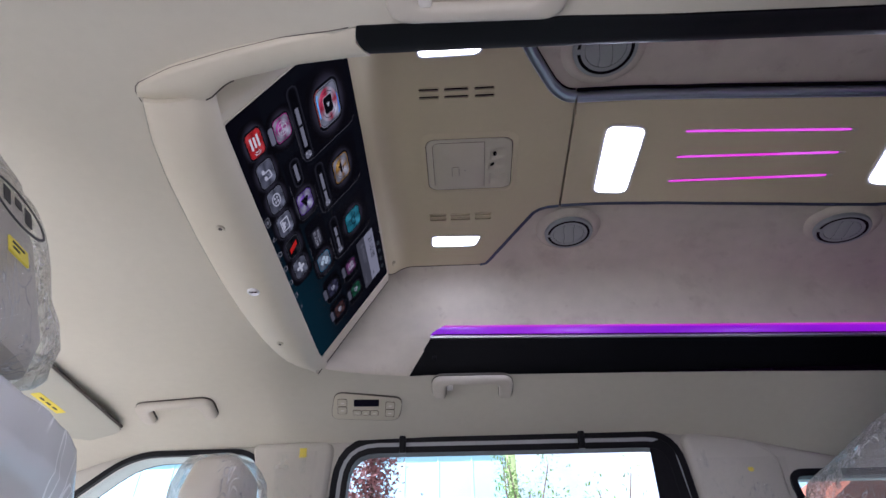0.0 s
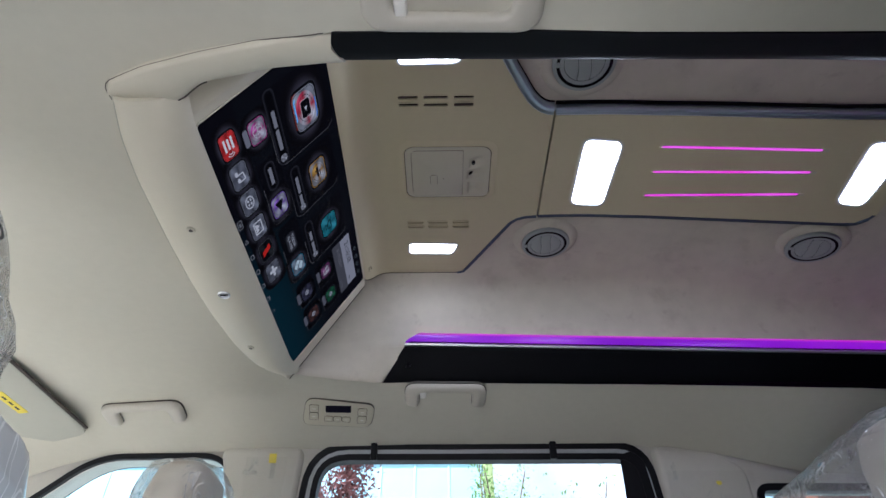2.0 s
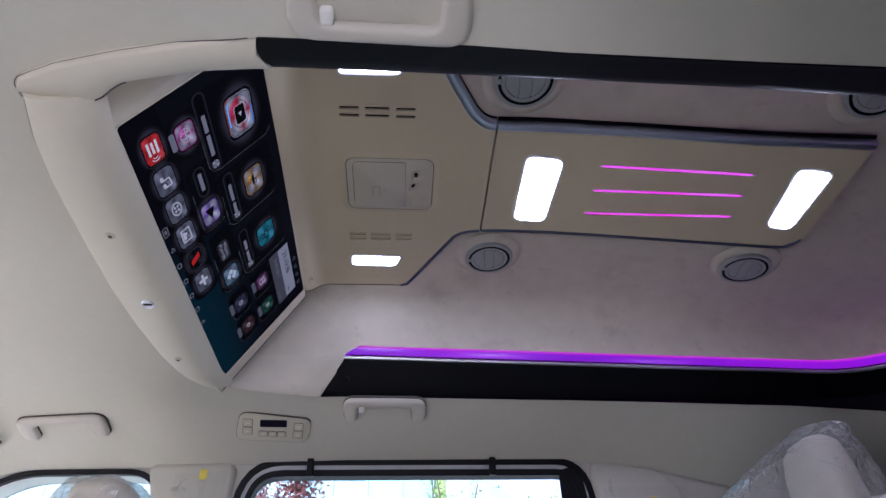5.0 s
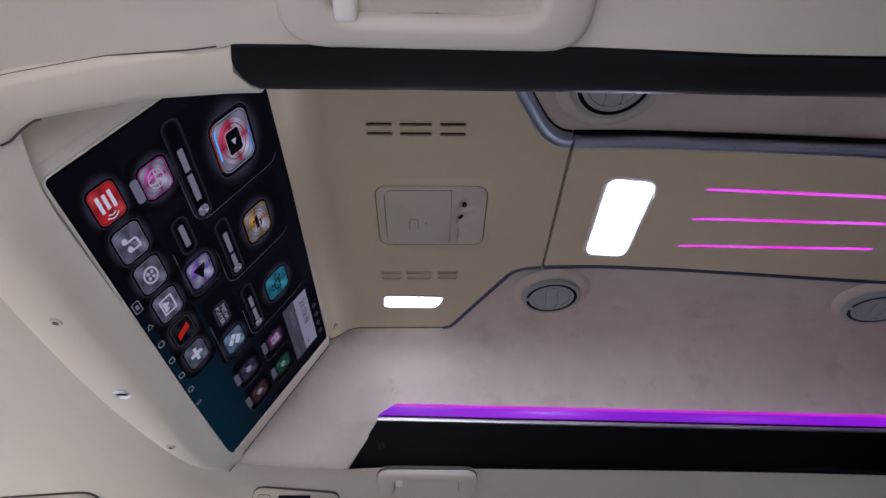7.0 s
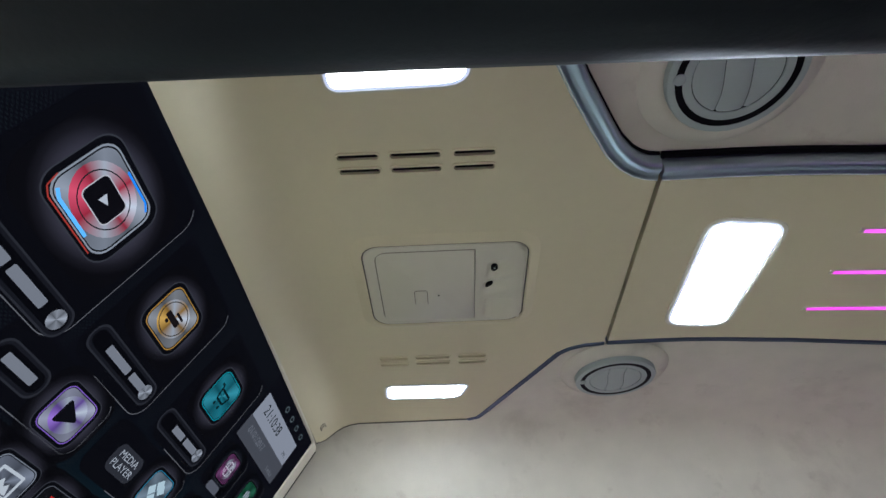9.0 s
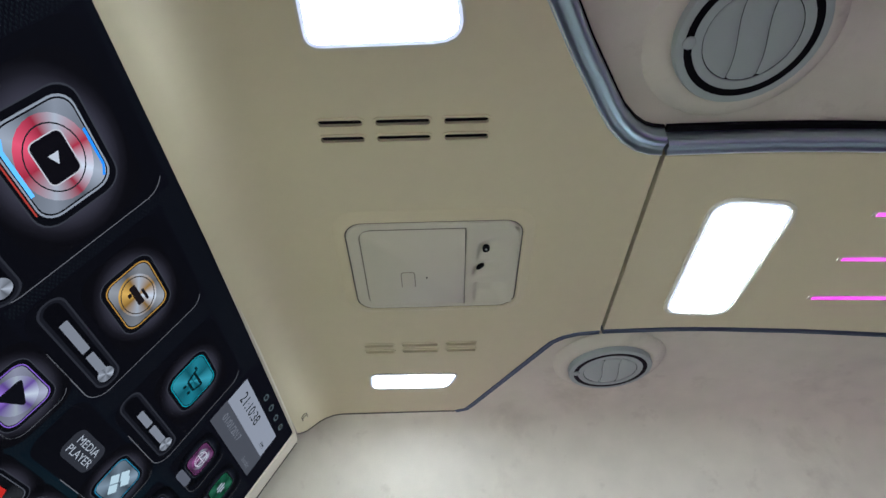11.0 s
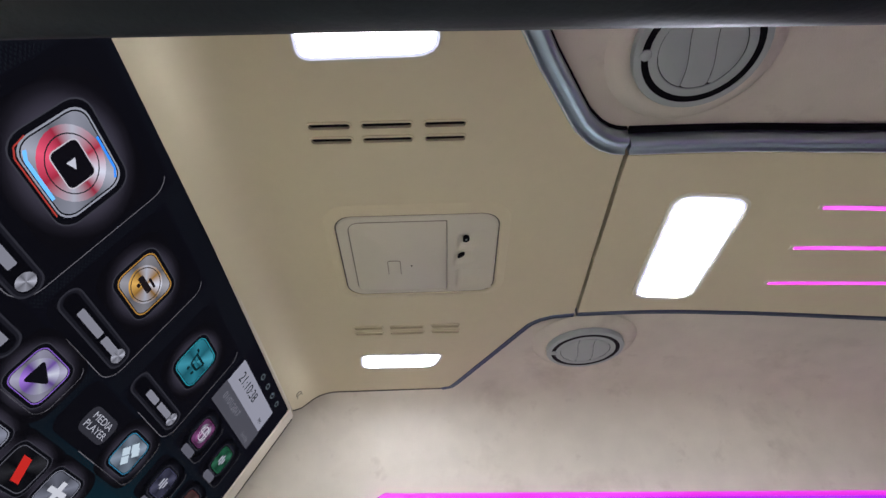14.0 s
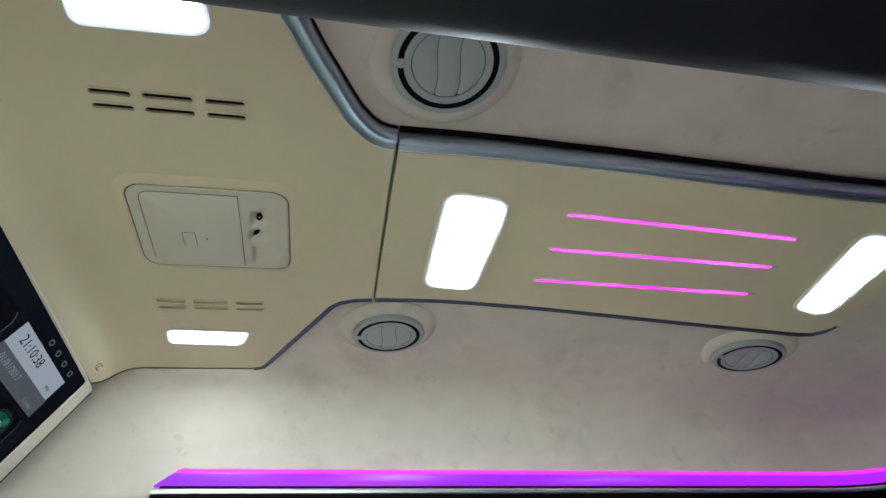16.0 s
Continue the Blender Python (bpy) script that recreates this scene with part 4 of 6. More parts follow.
sw = []
NX, NY = 34, 84
for i in range(NX + 1):
    x = SPLIT + 0.0003 + (0.0826 - SPLIT) * i / NX
    sw.append([(x, -0.0600 + 0.1215 * j / NY, switch_z(x, -0.0600 + 0.1215 * j / NY)) for j in range(NY + 1)])
part("switch_plate", loft(sw), M_CONSOLE, con, "moulded plate with finger hollows", angle=80)
part("switch_hole", loft([[(p[0] * 0.0036, p[1] * 0.0050, z) for p in circle(1.0, 20)] for z in (-0.0034, 0.0005)], True, True), M_BLACK, con, "small black hole", m=pose(0.0520, -0.0225, 0.0040, 0, 0, 10))
part("switch_pin", loft([circle(0.0011, 12, -0.0006), circle(0.0009, 12, -0.0040)], True, True), M_VENT, con, m=pose(0.0520, -0.0225, 0.0040))
part("switch_hole", loft([[(p[0] * 0.0022, p[1] * 0.0055, z) for p in circle(1.0, 20)] for z in (-0.0036, 0.0005)], True, True), M_BLACK, con, "small black slit", m=pose(0.0470, 0.0048, 0.0036, 0, 0, 42))

# ---------------------------------------------------------------- television
TV0, TV1 = Vector((-0.238, 0, 1.246)), Vector((-0.103, 0, 1.479))
tv_up = (TV1 - TV0).normalized()
tv_out = tv_up.cross(Vector((0, 1, 0)))
if tv_out.x < 0:
    tv_out = -tv_out
# local frame: x to the picture's right, y up the screen, z out of it
TVM = Matrix((
    (0, tv_up.x, tv_out.x, TV0.x),
    (1, tv_up.y, tv_out.y, TV0.y),
    (0, tv_up.z, tv_out.z, TV0.z),
    (0, 0, 0, 1)))
# the set hangs turned by a degree in its housing
TVM = TVM @ pose(0.012, 0.138, 0, 0, 0, -0.95) @ pose(-0.012, -0.138, 0)
tv = thing("television", TVM, "wide black television with lit app icons in a cream housing", "television")
V0, V1 = 0.0025, 0.2725
scr_o = round_poly([(-0.3015, V0), (0.322, V0), (0.322, V1), (-0.3105, V1)], 0.006, 4)
screen = part("screen", slab(scr_o, -0.012, 0.0, 0.0006), M_SCREEN, tv, "black glass screen")
out_o = round_poly([(-0.3180, V0 - 0.013), (0.362, V0 - 0.016), (0.356, V1 + 0.0045), (-0.3270, V1 + 0.0045)], 0.008, 4)
rows = [[(*p, -0.03) for p in out_o], [(*p, -0.003) for p in out_o], [(*p, 0.0005) for p in shrink(scr_o, -0.0042)], [(*p, 0.0016) for p in shrink(scr_o, -0.004)], [(*p, 0.0014) for p in shrink(scr_o, -0.002)], [(*p, -0.0005) for p in shrink(scr_o, 0.0002)], [(*p, -0.012) for p in shrink(scr_o, 0.0002)]]
part("bezel", loft(rows, True), M_CREAM, tv)
part("edge_seam", sweep([(0.3632, V0 - 0.012, -0.003), (0.360, 0.13, -0.003), (0.3572, V1, -0.003)], [(0.0015 * math.cos(a), 0.0013 * math.sin(a)) for a in [2 * math.pi * i / 6 for i in range(6)]]), M_HINGE, tv, "dark seam beside the screen")

# end wall that slopes back beside the screen
part("end_wall", loft([[(-0.3176 - 0.009 * j / 6 - 0.032 * k, V0 - 0.013 + (V1 - V0 + 0.016) * j / 6, 0.0 - 0.045 * k ** 1.3) for j in range(7)] for k in (0, 0.08, 0.25, 0.5, 0.75, 1.0)]), M_CREAM, tv, angle=60)

# lower fascia of the housing, in world axes under the same thing
TVI = TVM.inverted()
prof = [(-0.2295, 1.2385), (-0.2325, 1.2325), (-0.2385, 1.2255), (-0.247, 1.2185), (-0.258, 1.2135), (-0.270, 1.2115), (-0.290, 1.2125), (-0.306, 1.216), (-0.320, 1.221), (-0.331, 1.227), (-0.338, 1.238), (-0.338, 1.27)]
EDGE_X = [(-0.36, -0.316), (-0.30, -0.329), (-0.23, -0.338), (-0.1, -0.344), (0.0, -0.345), (0.1, -0.340), (0.2, -0.328), (0.27, -0.310), (0.33, -0.283), (0.372, -0.256)]
rows = []
N = 40
for i in range(N + 1):
    y = -0.36 + 0.729 * i / N
    k = (lerp(EDGE_X, y) + 0.2295) / (-0.338 + 0.2295)
    up_ = 0.022 * max(0, (abs(y + 0.008) - 0.27) / 0.08) ** 2
    near = [1.0 if y > 0 else 1.0 - 0.75 * max(0, (-0.25 - x) / 0.088) for x, z in prof]
    row = [(-0.2295 + (x + 0.2295) * k, y, z + up_ * f) for (x, z), f in zip(prof, near)]
    if i == 0:
        rows.append([tuple(TVI @ Vector((x, y - 0.001, max(z, 1.262)))) for x, y, z in row])
    rows.append([tuple(TVI @ Vector(p)) for p in row])
part("lower_fascia", loft(rows), M_CREAM, tv, "cream lower edge of the housing", angle=50)
seam = [TVI @ Vector((lerp(EDGE_X, -0.35 + 0.717 * i / 40) - 0.0008, -0.35 + 0.717 * i / 40, 1.2380 + (0.022 if i > 20 else 0.0055) * max(0, (abs(-0.35 + 0.717 * i / 40 + 0.008) - 0.27) / 0.08) ** 2)) for i in range(41)]
part("seam", sweep(seam, [(0.0006 * math.cos(a), 0.0006 * math.sin(a)) for a in [2 * math.pi * i / 6 for i in range(6)]]), M_VISOR, tv, "fine seam along the housing")
for yy in (-0.148, 0.190):
    stud = part("stud", loft([circle(0.0065, 20, 0.003), circle(0.0065, 20, -0.0006), circle(0.0052, 20, -0.0022), circle(0.0015, 20, -0.0026)], True, True), M_CONSOLE, tv, m=TVI @ pose(-0.283, yy, 1.2122))
    part("stud_socket", loft([circle(0.0030, 14, 0.001), circle(0.0030, 14, -0.0029), circle(0.0004, 14, -0.0029)], True, True), M_HINGE, stud, "dark socket")
lock = part("lock", loft([circle(0.0105, 24, 0.003), circle(0.0105, 24, -0.0012), circle(0.0088, 24, -0.0030), circle(0.0080, 24, -0.0012), circle(0.001, 24, -0.0012)], True, True), M_BRIGHT, tv, "small chrome lock", m=TVI @ pose(-0.283, 0.016, 1.2122))
part("keyhole", box(-0.0065, 0.0065, -0.0012, 0.0012, -0.0022, -0.001, 0.0), M_BLACK, lock)

# picture on the screen
INK = {}


def ink(color, strength=1.0):
    key = (tuple(color), strength)
    if key not in INK:
        INK[key] = screen_ink("picture_colour", color, strength * PICTURE)
    return INK[key]


def sheen(color, strength, kind):
    """A lit shape with brushed-metal light running round it, or a soft glow that fades to its rim."""
    key = (tuple(color), strength, kind)
    if key in INK:
        return INK[key]
    m = screen_ink("picture_" + kind, color, strength * PICTURE)
    nt = m.node_tree
    b = nt.nodes["Principled BSDF"]
    tc = nt.nodes.new("ShaderNodeTexCoord")
    mp = nt.nodes.new("ShaderNodeMapping")
    mp.inputs["Location"].default_value = (-1, -1, 0)
    mp.inputs["Scale"].default_value = (2, 2, 0)
    nt.links.new(tc.outputs["Generated"], mp.inputs["Vector"])
    g = nt.nodes.new("ShaderNodeTexGradient")
    g.gradient_type = "SPHERICAL" if kind == "glow" else "RADIAL"
    nt.links.new(mp.outputs[0], g.inputs["Vector"])
    r = nt.nodes.new("ShaderNodeValToRGB")
    e = r.color_ramp.elements
    if kind == "brushed" or kind == "twotone":
        c = Vector(color)
        stops = ((0.0, 0.45), (0.12, 1.5), (0.25, 0.5), (0.40, 1.0), (0.52, 0.4), (0.63, 1.7), (0.75, 0.55), (0.9, 1.1), (1.0, 0.45))
    else:
        c = Vector(color)
        stops = ((0.0, 0.06), (0.12, 0.22), (0.34, 1.0), (1.0, 1.2))
    e[0].position, e[1].position = stops[0][0], stops[-1][0]
    for p, _ in stops[1:-1]:
        e.new(p)
    for el, (p, k) in zip(e, stops):
        col = [min(1, v * k + (0.05 * max(0, k - 1))) for v in c]
        if kind == "twotone" and k > 0.9 and p > 0.3:
            col = [min(1, v * k) for v in (0.50, 0.51, 0.56)]
        el.color = (*col, 1)
    nt.links.new(g.outputs["Fac"], r.inputs["Fac"])
    nt.links.new(r.outputs["Color"], b.inputs["Emission Color"])
    INK[key] = m
    return m


def wallpaper():
    m = screen_ink("picture_wallpaper", (0.0, 0.0, 0.0), PICTURE)
    nt = m.node_tree
    tc = nt.nodes.new("ShaderNodeTexCoord")
    sp = nt.nodes.new("ShaderNodeSeparateXYZ")
    nt.links.new(tc.outputs["Generated"], sp.inputs[0])
    mr = nt.nodes.new("ShaderNodeMapRange")
    mr.interpolation_type = "SMOOTHSTEP"
    mr.inputs["From Min"].default_value = 0.55
    mr.inputs["From Max"].default_value = 0.0
    nt.links.new(sp.outputs["Y"], mr.inputs["Value"])
    mr2 = nt.nodes.new("ShaderNodeMapRange")
    mr2.interpolation_type = "SMOOTHSTEP"
    mr2.inputs["From Min"].default_value = 0.25
    mr2.inputs["From Max"].default_value = 0.72
    nt.links.new(sp.outputs["X"], mr2.inputs["Value"])
    mul = nt.nodes.new("ShaderNodeMath")
    mul.operation = "MULTIPLY"
    nt.links.new(mr.outputs[0], mul.inputs[0])
    nt.links.new(mr2.outputs[0], mul.inputs[1])
    r = nt.nodes.new("ShaderNodeValToRGB")
    r.color_ramp.elements[0].color = (0.004, 0.004, 0.007, 1)
    r.color_ramp.elements[1].color = (0.004, 0.030, 0.044, 1)
    nt.links.new(mul.outputs[0], r.inputs["Fac"])
    nt.links.new(r.outputs["Color"], nt.nodes["Principled BSDF"].inputs["Emission Color"])
    return m


def flat(outline, h, color, strength, name, parent=None, at=(0, 0), label="", kind=""):
    """A flat lit shape of the picture."""
    o = [(p[0] + at[0], p[1] + at[1]) for p in outline]
    return part(name, slab(o, h - 0.00012, h), sheen(color, strength, kind) if kind else ink(color, strength), parent or screen, label)


def line(pts, w, h, color, strength, name, parent=None):
    b = bmesh.new()
    for p, q in zip(pts, pts[1:]):
        d = Vector(q) - Vector(p)
        n = Vector((-d.y, d.x)).normalized() * w / 2
        vs = [b.verts.new((*(Vector(a) + s * n), h)) for a, s in ((p, 1), (q, 1), (q, -1), (p, -1))]
        b.faces.new(vs)
    return part(name, b, ink(color, strength), parent or screen)


def frame_shape(outer, inner, h, color, strength, name, parent, at):
    o = [(p[0] + at[0], p[1] + at[1]) for p in outer]
    i = [(p[0] + at[0], p[1] + at[1]) for p in inner]
    return part(name, ring(o, i, h - 0.0001, h), ink(color, strength), parent)


def words(text, at, size, color, strength, parent, squeeze=1.0, h=0.0011):
    cu = bpy.data.curves.new("words", "FONT")
    cu.body, cu.size, cu.align_x, cu.align_y = text, size, "CENTER", "CENTER"
    cu.resolution_u = 3
    ob = bpy.data.objects.new("words", cu)
    scene.collection.objects.link(ob)
    bpy.context.view_layer.update()
    me = bpy.data.meshes.new_from_object(ob.evaluated_get(bpy.context.evaluated_depsgraph_get()))
    bpy.data.objects.remove(ob)
    bpy.data.curves.remove(cu)
    me.materials.clear()
    me.materials.append(ink(color, strength))
    ob = new("lettering", me)
    ob.parent = parent
    ob.matrix_basis = Matrix.Translation((at[0], at[1], h)) @ Matrix.Diagonal((squeeze, 1, 1, 1))
    return ob


def disc(rx, ry, n=28):
    return [(rx * math.cos(2 * math.pi * i / n), ry * math.sin(2 * math.pi * i / n)) for i in range(n)]


def icon(at, w, hgt, edge, face, glyph, s=1.0, halo=(0.022, 0.024, 0.036)):
    """An app icon: soft halo, bright rim, face, and a plain glyph."""
    base = flat(rrect(w * 1.8, hgt * 1.8, hgt * 0.55), 0.0002, halo, 1.0 * s, "app_icon", None, at, "", "glow")
    flat(rrect(w * 1.20, hgt * 1.22, hgt * 0.29), 0.00026, (0.10, 0.10, 0.12), 0.6, "icon_bevel", base, at)
    flat(rrect(w * 1.17, hgt * 1.18, hgt * 0.28), 0.0003, (0.012, 0.012, 0.018), 0.3, "icon_back", base, at)
    frame_shape(rrect(w * 1.03, hgt * 1.03, hgt * 0.24), rrect(w * 0.985, hgt * 0.985, hgt * 0.225), 0.0005, (0.42, 0.43, 0.48) if glyph == "rings" else edge, 0.8 * s, "icon_rim", base, at)
    flat(rrect(w * 0.95, hgt * 0.95, hgt * 0.21), 0.0004, face, 0.75 * s, "icon_face", base, at, "", "brushed")
    if glyph in ("play", "globe"):
        flat(disc(w * 0.40, hgt * 0.42), 0.00052, edge, 0.9 * s, "icon_ring", base, at, "", "twotone")
    if glyph == "rings":
        flat(disc(w * 0.44, hgt * 0.44), 0.00055, edge, 0.95 * s, "icon_ring", base, at, "", "twotone")
        line([(at[0] + w * a, at[1] + hgt * c) for a, c in ((-0.40, -0.40), (-0.30, -0.455), (0.20, -0.455))], hgt * 0.05, 0.00056, (0.16, 0.50, 1.0), 1.7, "icon_light", base)
        line([(at[0] + w * a, at[1] + hgt * c) for a, c in ((-0.10, 0.462), (0.32, 0.462), (0.42, 0.40))], hgt * 0.035, 0.00056, (0.05, 0.30, 1.0), 1.4, "icon_light", base)
        line([(at[0] + w * a, at[1] + hgt * c) for a, c in ((-0.52, -0.30), (-0.48, -0.48), (-0.38, -0.545), (0.38, -0.545))], hgt * 0.022, 0.00056, (0.62, 0.07, 0.05), 0.9, "icon_light", base)
        frame_shape(rrect(w * 0.48, hgt * 0.44, hgt * 0.095), rrect(w * 0.455, hgt * 0.41, hgt * 0.085), 0.00075, (0.8, 0.75, 0.78), 1.0, "icon_glyph", base, at)
        frame_shape(disc(w * 0.35, hgt * 0.35), disc(w * 0.335, hgt * 0.335), 0.0006, (0.05, 0.05, 0.06), 0.5, "icon_ring", base, at)
        flat(rrect(w * 0.455, hgt * 0.41, hgt * 0.085), 0.0007, (0.012, 0.01, 0.015), 0.4, "icon_glyph", base, at)
        flat([(-w * 0.05, hgt * 0.07), (-w * 0.05, -hgt * 0.07), (w * 0.07, 0)], 0.0008, (0.8, 0.8, 0.85), 1, "icon_glyph", base, at)
    elif glyph == "disc":
        flat(disc(w * 0.40, hgt * 0.40), 0.00055, edge, 0.95 * s, "icon_ring", base, at, "", "twotone")
        frame_shape(disc(w * 0.36, hgt * 0.36), disc(w * 0.34, hgt * 0.34), 0.0006, (0.12, 0.09, 0.06), 0.6, "icon_ring", base, at)
        for dx, dy, ww, hh in ((0.07, 0.13, 0.24, 0.06), (-0.02, -0.02, 0.40, 0.14), (-0.10, -0.14, 0.08, 0.08)):
            flat(rrect(w * ww, hgt * hh, hgt * 0.03), 0.0007, (0.03, 0.02, 0.02), 0.5, "icon_glyph", base, (at[0] + dx * w, at[1] + dy * hgt))
    elif glyph == "cart":
        line([(at[0] + w * a, at[1] + hgt * b_) for a, b_ in ((-0.3, 0.2), (-0.2, 0.2), (-0.12, -0.12), (0.2, -0.12), (0.27, 0.12), (-0.16, 0.12))], hgt * 0.06, 0.0007, (0.005, 0.03, 0.035), 0.6, "icon_glyph", base)
        for dx in (-0.08, 0.15):
            flat(disc(w * 0.04, hgt * 0.05, 12), 0.0007, (0.005, 0.03, 0.035), 0.6, "icon_glyph", base, (at[0] + dx * w, at[1] - hgt * 0.24))
    elif glyph == "note":
        for dx, dy in ((-0.14, -0.18), (0.16, -0.12)):
            flat(disc(w * 0.10, hgt * 0.10, 16), 0.0007, (0.85, 0.85, 0.9), 1, "icon_glyph", base, (at[0] + dx * w, at[1] + dy * hgt))
        line([(at[0] + w * a, at[1] + hgt * b_) for a, b_ in ((-0.07, -0.18), (-0.07, 0.22), (0.23, 0.28), (0.23, -0.12))], hgt * 0.08, 0.0007, (0.85, 0.85, 0.9), 1, "icon_glyph", base)
    elif glyph == "reel":
        frame_shape(disc(w * 0.30, hgt * 0.30), disc(w * 0.23, hgt * 0.23), 0.0007, (0.75, 0.75, 0.8), 1, "icon_glyph", base, at)
        for a in range(4):
            t = radians(45 + 90 * a)
            flat(disc(w * 0.06, hgt * 0.06, 12), 0.0007, (0.75, 0.75, 0.8), 1, "icon_glyph", base, (at[0] + w * 0.12 * math.cos(t), at[1] + hgt * 0.12 * math.sin(t)))
    elif glyph == "picture":
        frame_shape(rrect(w * 0.62, hgt * 0.60, hgt * 0.05), rrect(w * 0.50, hgt * 0.46, hgt * 0.03), 0.0007, (0.85, 0.85, 0.88), 1, "icon_glyph", base, at)
        flat([(-w * 0.22, -hgt * 0.2), (-w * 0.06, hgt * 0.1), (w * 0.05, -hgt * 0.06), (w * 0.13, hgt * 0.03), (w * 0.23, -hgt * 0.2)], 0.0007, (0.85, 0.85, 0.88), 1, "icon_glyph", base, at)
    elif glyph == "plus":
        for a, b_ in ((0.62, 0.16), (0.16, 0.62)):
            flat(rrect(w * a, hgt * b_, hgt * 0.03), 0.0007 + 0.0001 * a, (0.85, 0.86, 0.88), 1, "icon_glyph", base, at)
    elif glyph == "slash":
        flat([(-w * 0.24, hgt * 0.31), (w * 0.02, hgt * 0.31), (w * 0.24, -hgt * 0.31), (-w * 0.02, -hgt * 0.31)], 0.0008, (0.8, 0.03, 0.02), 1, "icon_glyph", base, at)
    elif glyph == "stripes":
        for dy, ww in ((0.24, 0.5), (0.0, 0.44), (-0.24, 0.5)):
            flat(rrect(w * ww, hgt * 0.13, hgt * 0.02), 0.0007, (0.95, 0.93, 0.93), 1.2, "icon_glyph", base, (at[0] - 0.06 * w, at[1] + dy * hgt))
        for r in (0.14, 0.24):
            pts = [(at[0] + w * (0.2 + r * math.cos(radians(a))), at[1] + hgt * (0.0 + r * 1.2 * math.sin(radians(a)))) for a in range(-50, 51, 20)]
            line(pts, hgt * 0.05, 0.0007, (0.95, 0.93, 0.93), 1.2, "icon_glyph", base)
    elif glyph == "play":
        flat(round_poly([(-w * 0.22, hgt * 0.30), (-w * 0.22, -hgt * 0.30), (w * 0.30, 0)], hgt * 0.12, 4), 0.0007, (0.01, 0.01, 0.015), 0.5, "icon_glyph", base, at)
    elif glyph == "diamond":
        for dx, dy in ((-0.17, 0), (0.17, 0.12), (0.02, 0.22), (0.02, -0.2)):
            flat([(p[0] * w * 0.17, p[1] * hgt * 0.17) for p in ((1, 0), (0, 1), (-1, 0), (0, -1))], 0.0007, (0.75, 0.9, 0.95), 1, "icon_glyph", base, (at[0] + dx * w, at[1] + dy * hgt))
    elif glyph == "globe":
        for k in (1.0, 0.5):
            frame_shape(disc(w * 0.30 * k, hgt * 0.30), disc(w * (0.30 * k - 0.03), hgt * 0.27), 0.0007 + 0.0001 * k, (0.9, 0.8, 0.88), 0.9, "icon_glyph", base, at)
        flat(rrect(w * 0.58, hgt * 0.04, 0.0002), 0.0009, (0.9, 0.8, 0.88), 0.9, "icon_glyph", base, at)
    elif glyph == "bars":
        for dx, hh in ((-0.15, 0.3), (0.0, 0.45), (0.15, 0.25)):
            flat(rrect(w * 0.09, hgt * hh, 0.0004), 0.0007, (0.6, 0.6, 0.66), 0.9, "icon_glyph", base, (at[0] + dx * w, at[1]))
    return base


def pill(y0, y1, v, hgt, text_w, knob=True, split=((0.0, 0.55), (0.62, 1.0))):
    """A dark name plate with a plain bar for its name and a round metal button."""
    c = ((y0 + y1) / 2, v)
    base = flat(rrect(y1 - y0 + 0.003, hgt + 0.003, hgt * 0.5), 0.00022, (0.050, 0.050, 0.062), 0.7, "name_plate", None, c)
    flat(rrect(y1 - y0, hgt, hgt * 0.48), 0.00028, (0.022, 0.022, 0.030), 0.6, "plate_edge", base, c)
    flat(rrect(y1 - y0 - 0.004, hgt - 0.005, (hgt - 0.005) * 0.48), 0.00034, (0.006, 0.006, 0.009), 0.4, "plate_face", base, c)
    x = c[0] + (0.004 if knob else 0) - text_w / 2
    for f0, f1 in split:
        flat(rrect(text_w * (f1 - f0), hgt * 0.36, hgt * 0.06), 0.0005, (0.52, 0.52, 0.58), 0.6, "name_bar", base, (x + text_w * (f0 + f1) / 2, v))
    if knob:
        k = (y1 - hgt * 0.55, v)
        flat(disc(hgt * 0.36, hgt * 0.36), 0.0005, (0.40, 0.40, 0.44), 0.9, "button", base, k, "", "brushed")
    return base


SILVER = (0.36, 0.37, 0.42)
HALO = (0.052, 0.047, 0.064)
# dark wallpaper that turns teal towards the lower edge
wall_b = loft([[(-0.2995 - 0.009 * j / 20 + (0.6195 + 0.009 * j / 20) * i / 30, V0 + 0.001 + (V1 - V0 - 0.002) * j / 20, 0.00006) for i in range(31)] for j in range(21)])
part("wallpaper", wall_b, wallpaper(), screen, "dark wallpaper with a teal glow")
TILES = ((-0.282, -0.140, 0.118, 0.262, 0.020), (-0.128, -0.0135, 0.126, 0.247, 0.016), (0.010, 0.1205, 0.128, 0.246, 0.016), (-0.176, -0.043, 0.074, 0.122, 0.012), (-0.030, 0.1205, 0.074, 0.124, 0.012), (0.134, 0.207, 0.134, 0.184, 0.010), (0.213, 0.286, 0.132, 0.184, 0.010), (0.134, 0.207, 0.074, 0.122, 0.010), (0.213, 0.286, 0.074, 0.122, 0.010))
for x0, x1, y0, y1, r in TILES:
    c, w_, h_ = ((x0 + x1) / 2, (y0 + y1) / 2), x1 - x0, y1 - y0
    tile = flat(rrect(w_, h_, r), 0.00012, (0.007, 0.007, 0.011), 0.5, "tile", None, c, "near-black glossy tile")
    k = 0.55 if w_ > 0.08 else 0.3
    line([(x0 + 0.35 * w_, y0), (x1 - r, y0)] + [(x1 - r + r * math.sin(a), y0 + r - r * math.cos(a)) for a in [radians(15 * q) for q in range(1, 6)]] + [(x1, y0 + r), (x1, y1 - r)] + [(x1 - r + r * math.cos(a), y1 - r + r * math.sin(a)) for a in [radians(15 * q) for q in range(1, 5)]], 0.0008, 0.0002, (0.33, 0.32, 0.34), k, "tile_edge", tile)
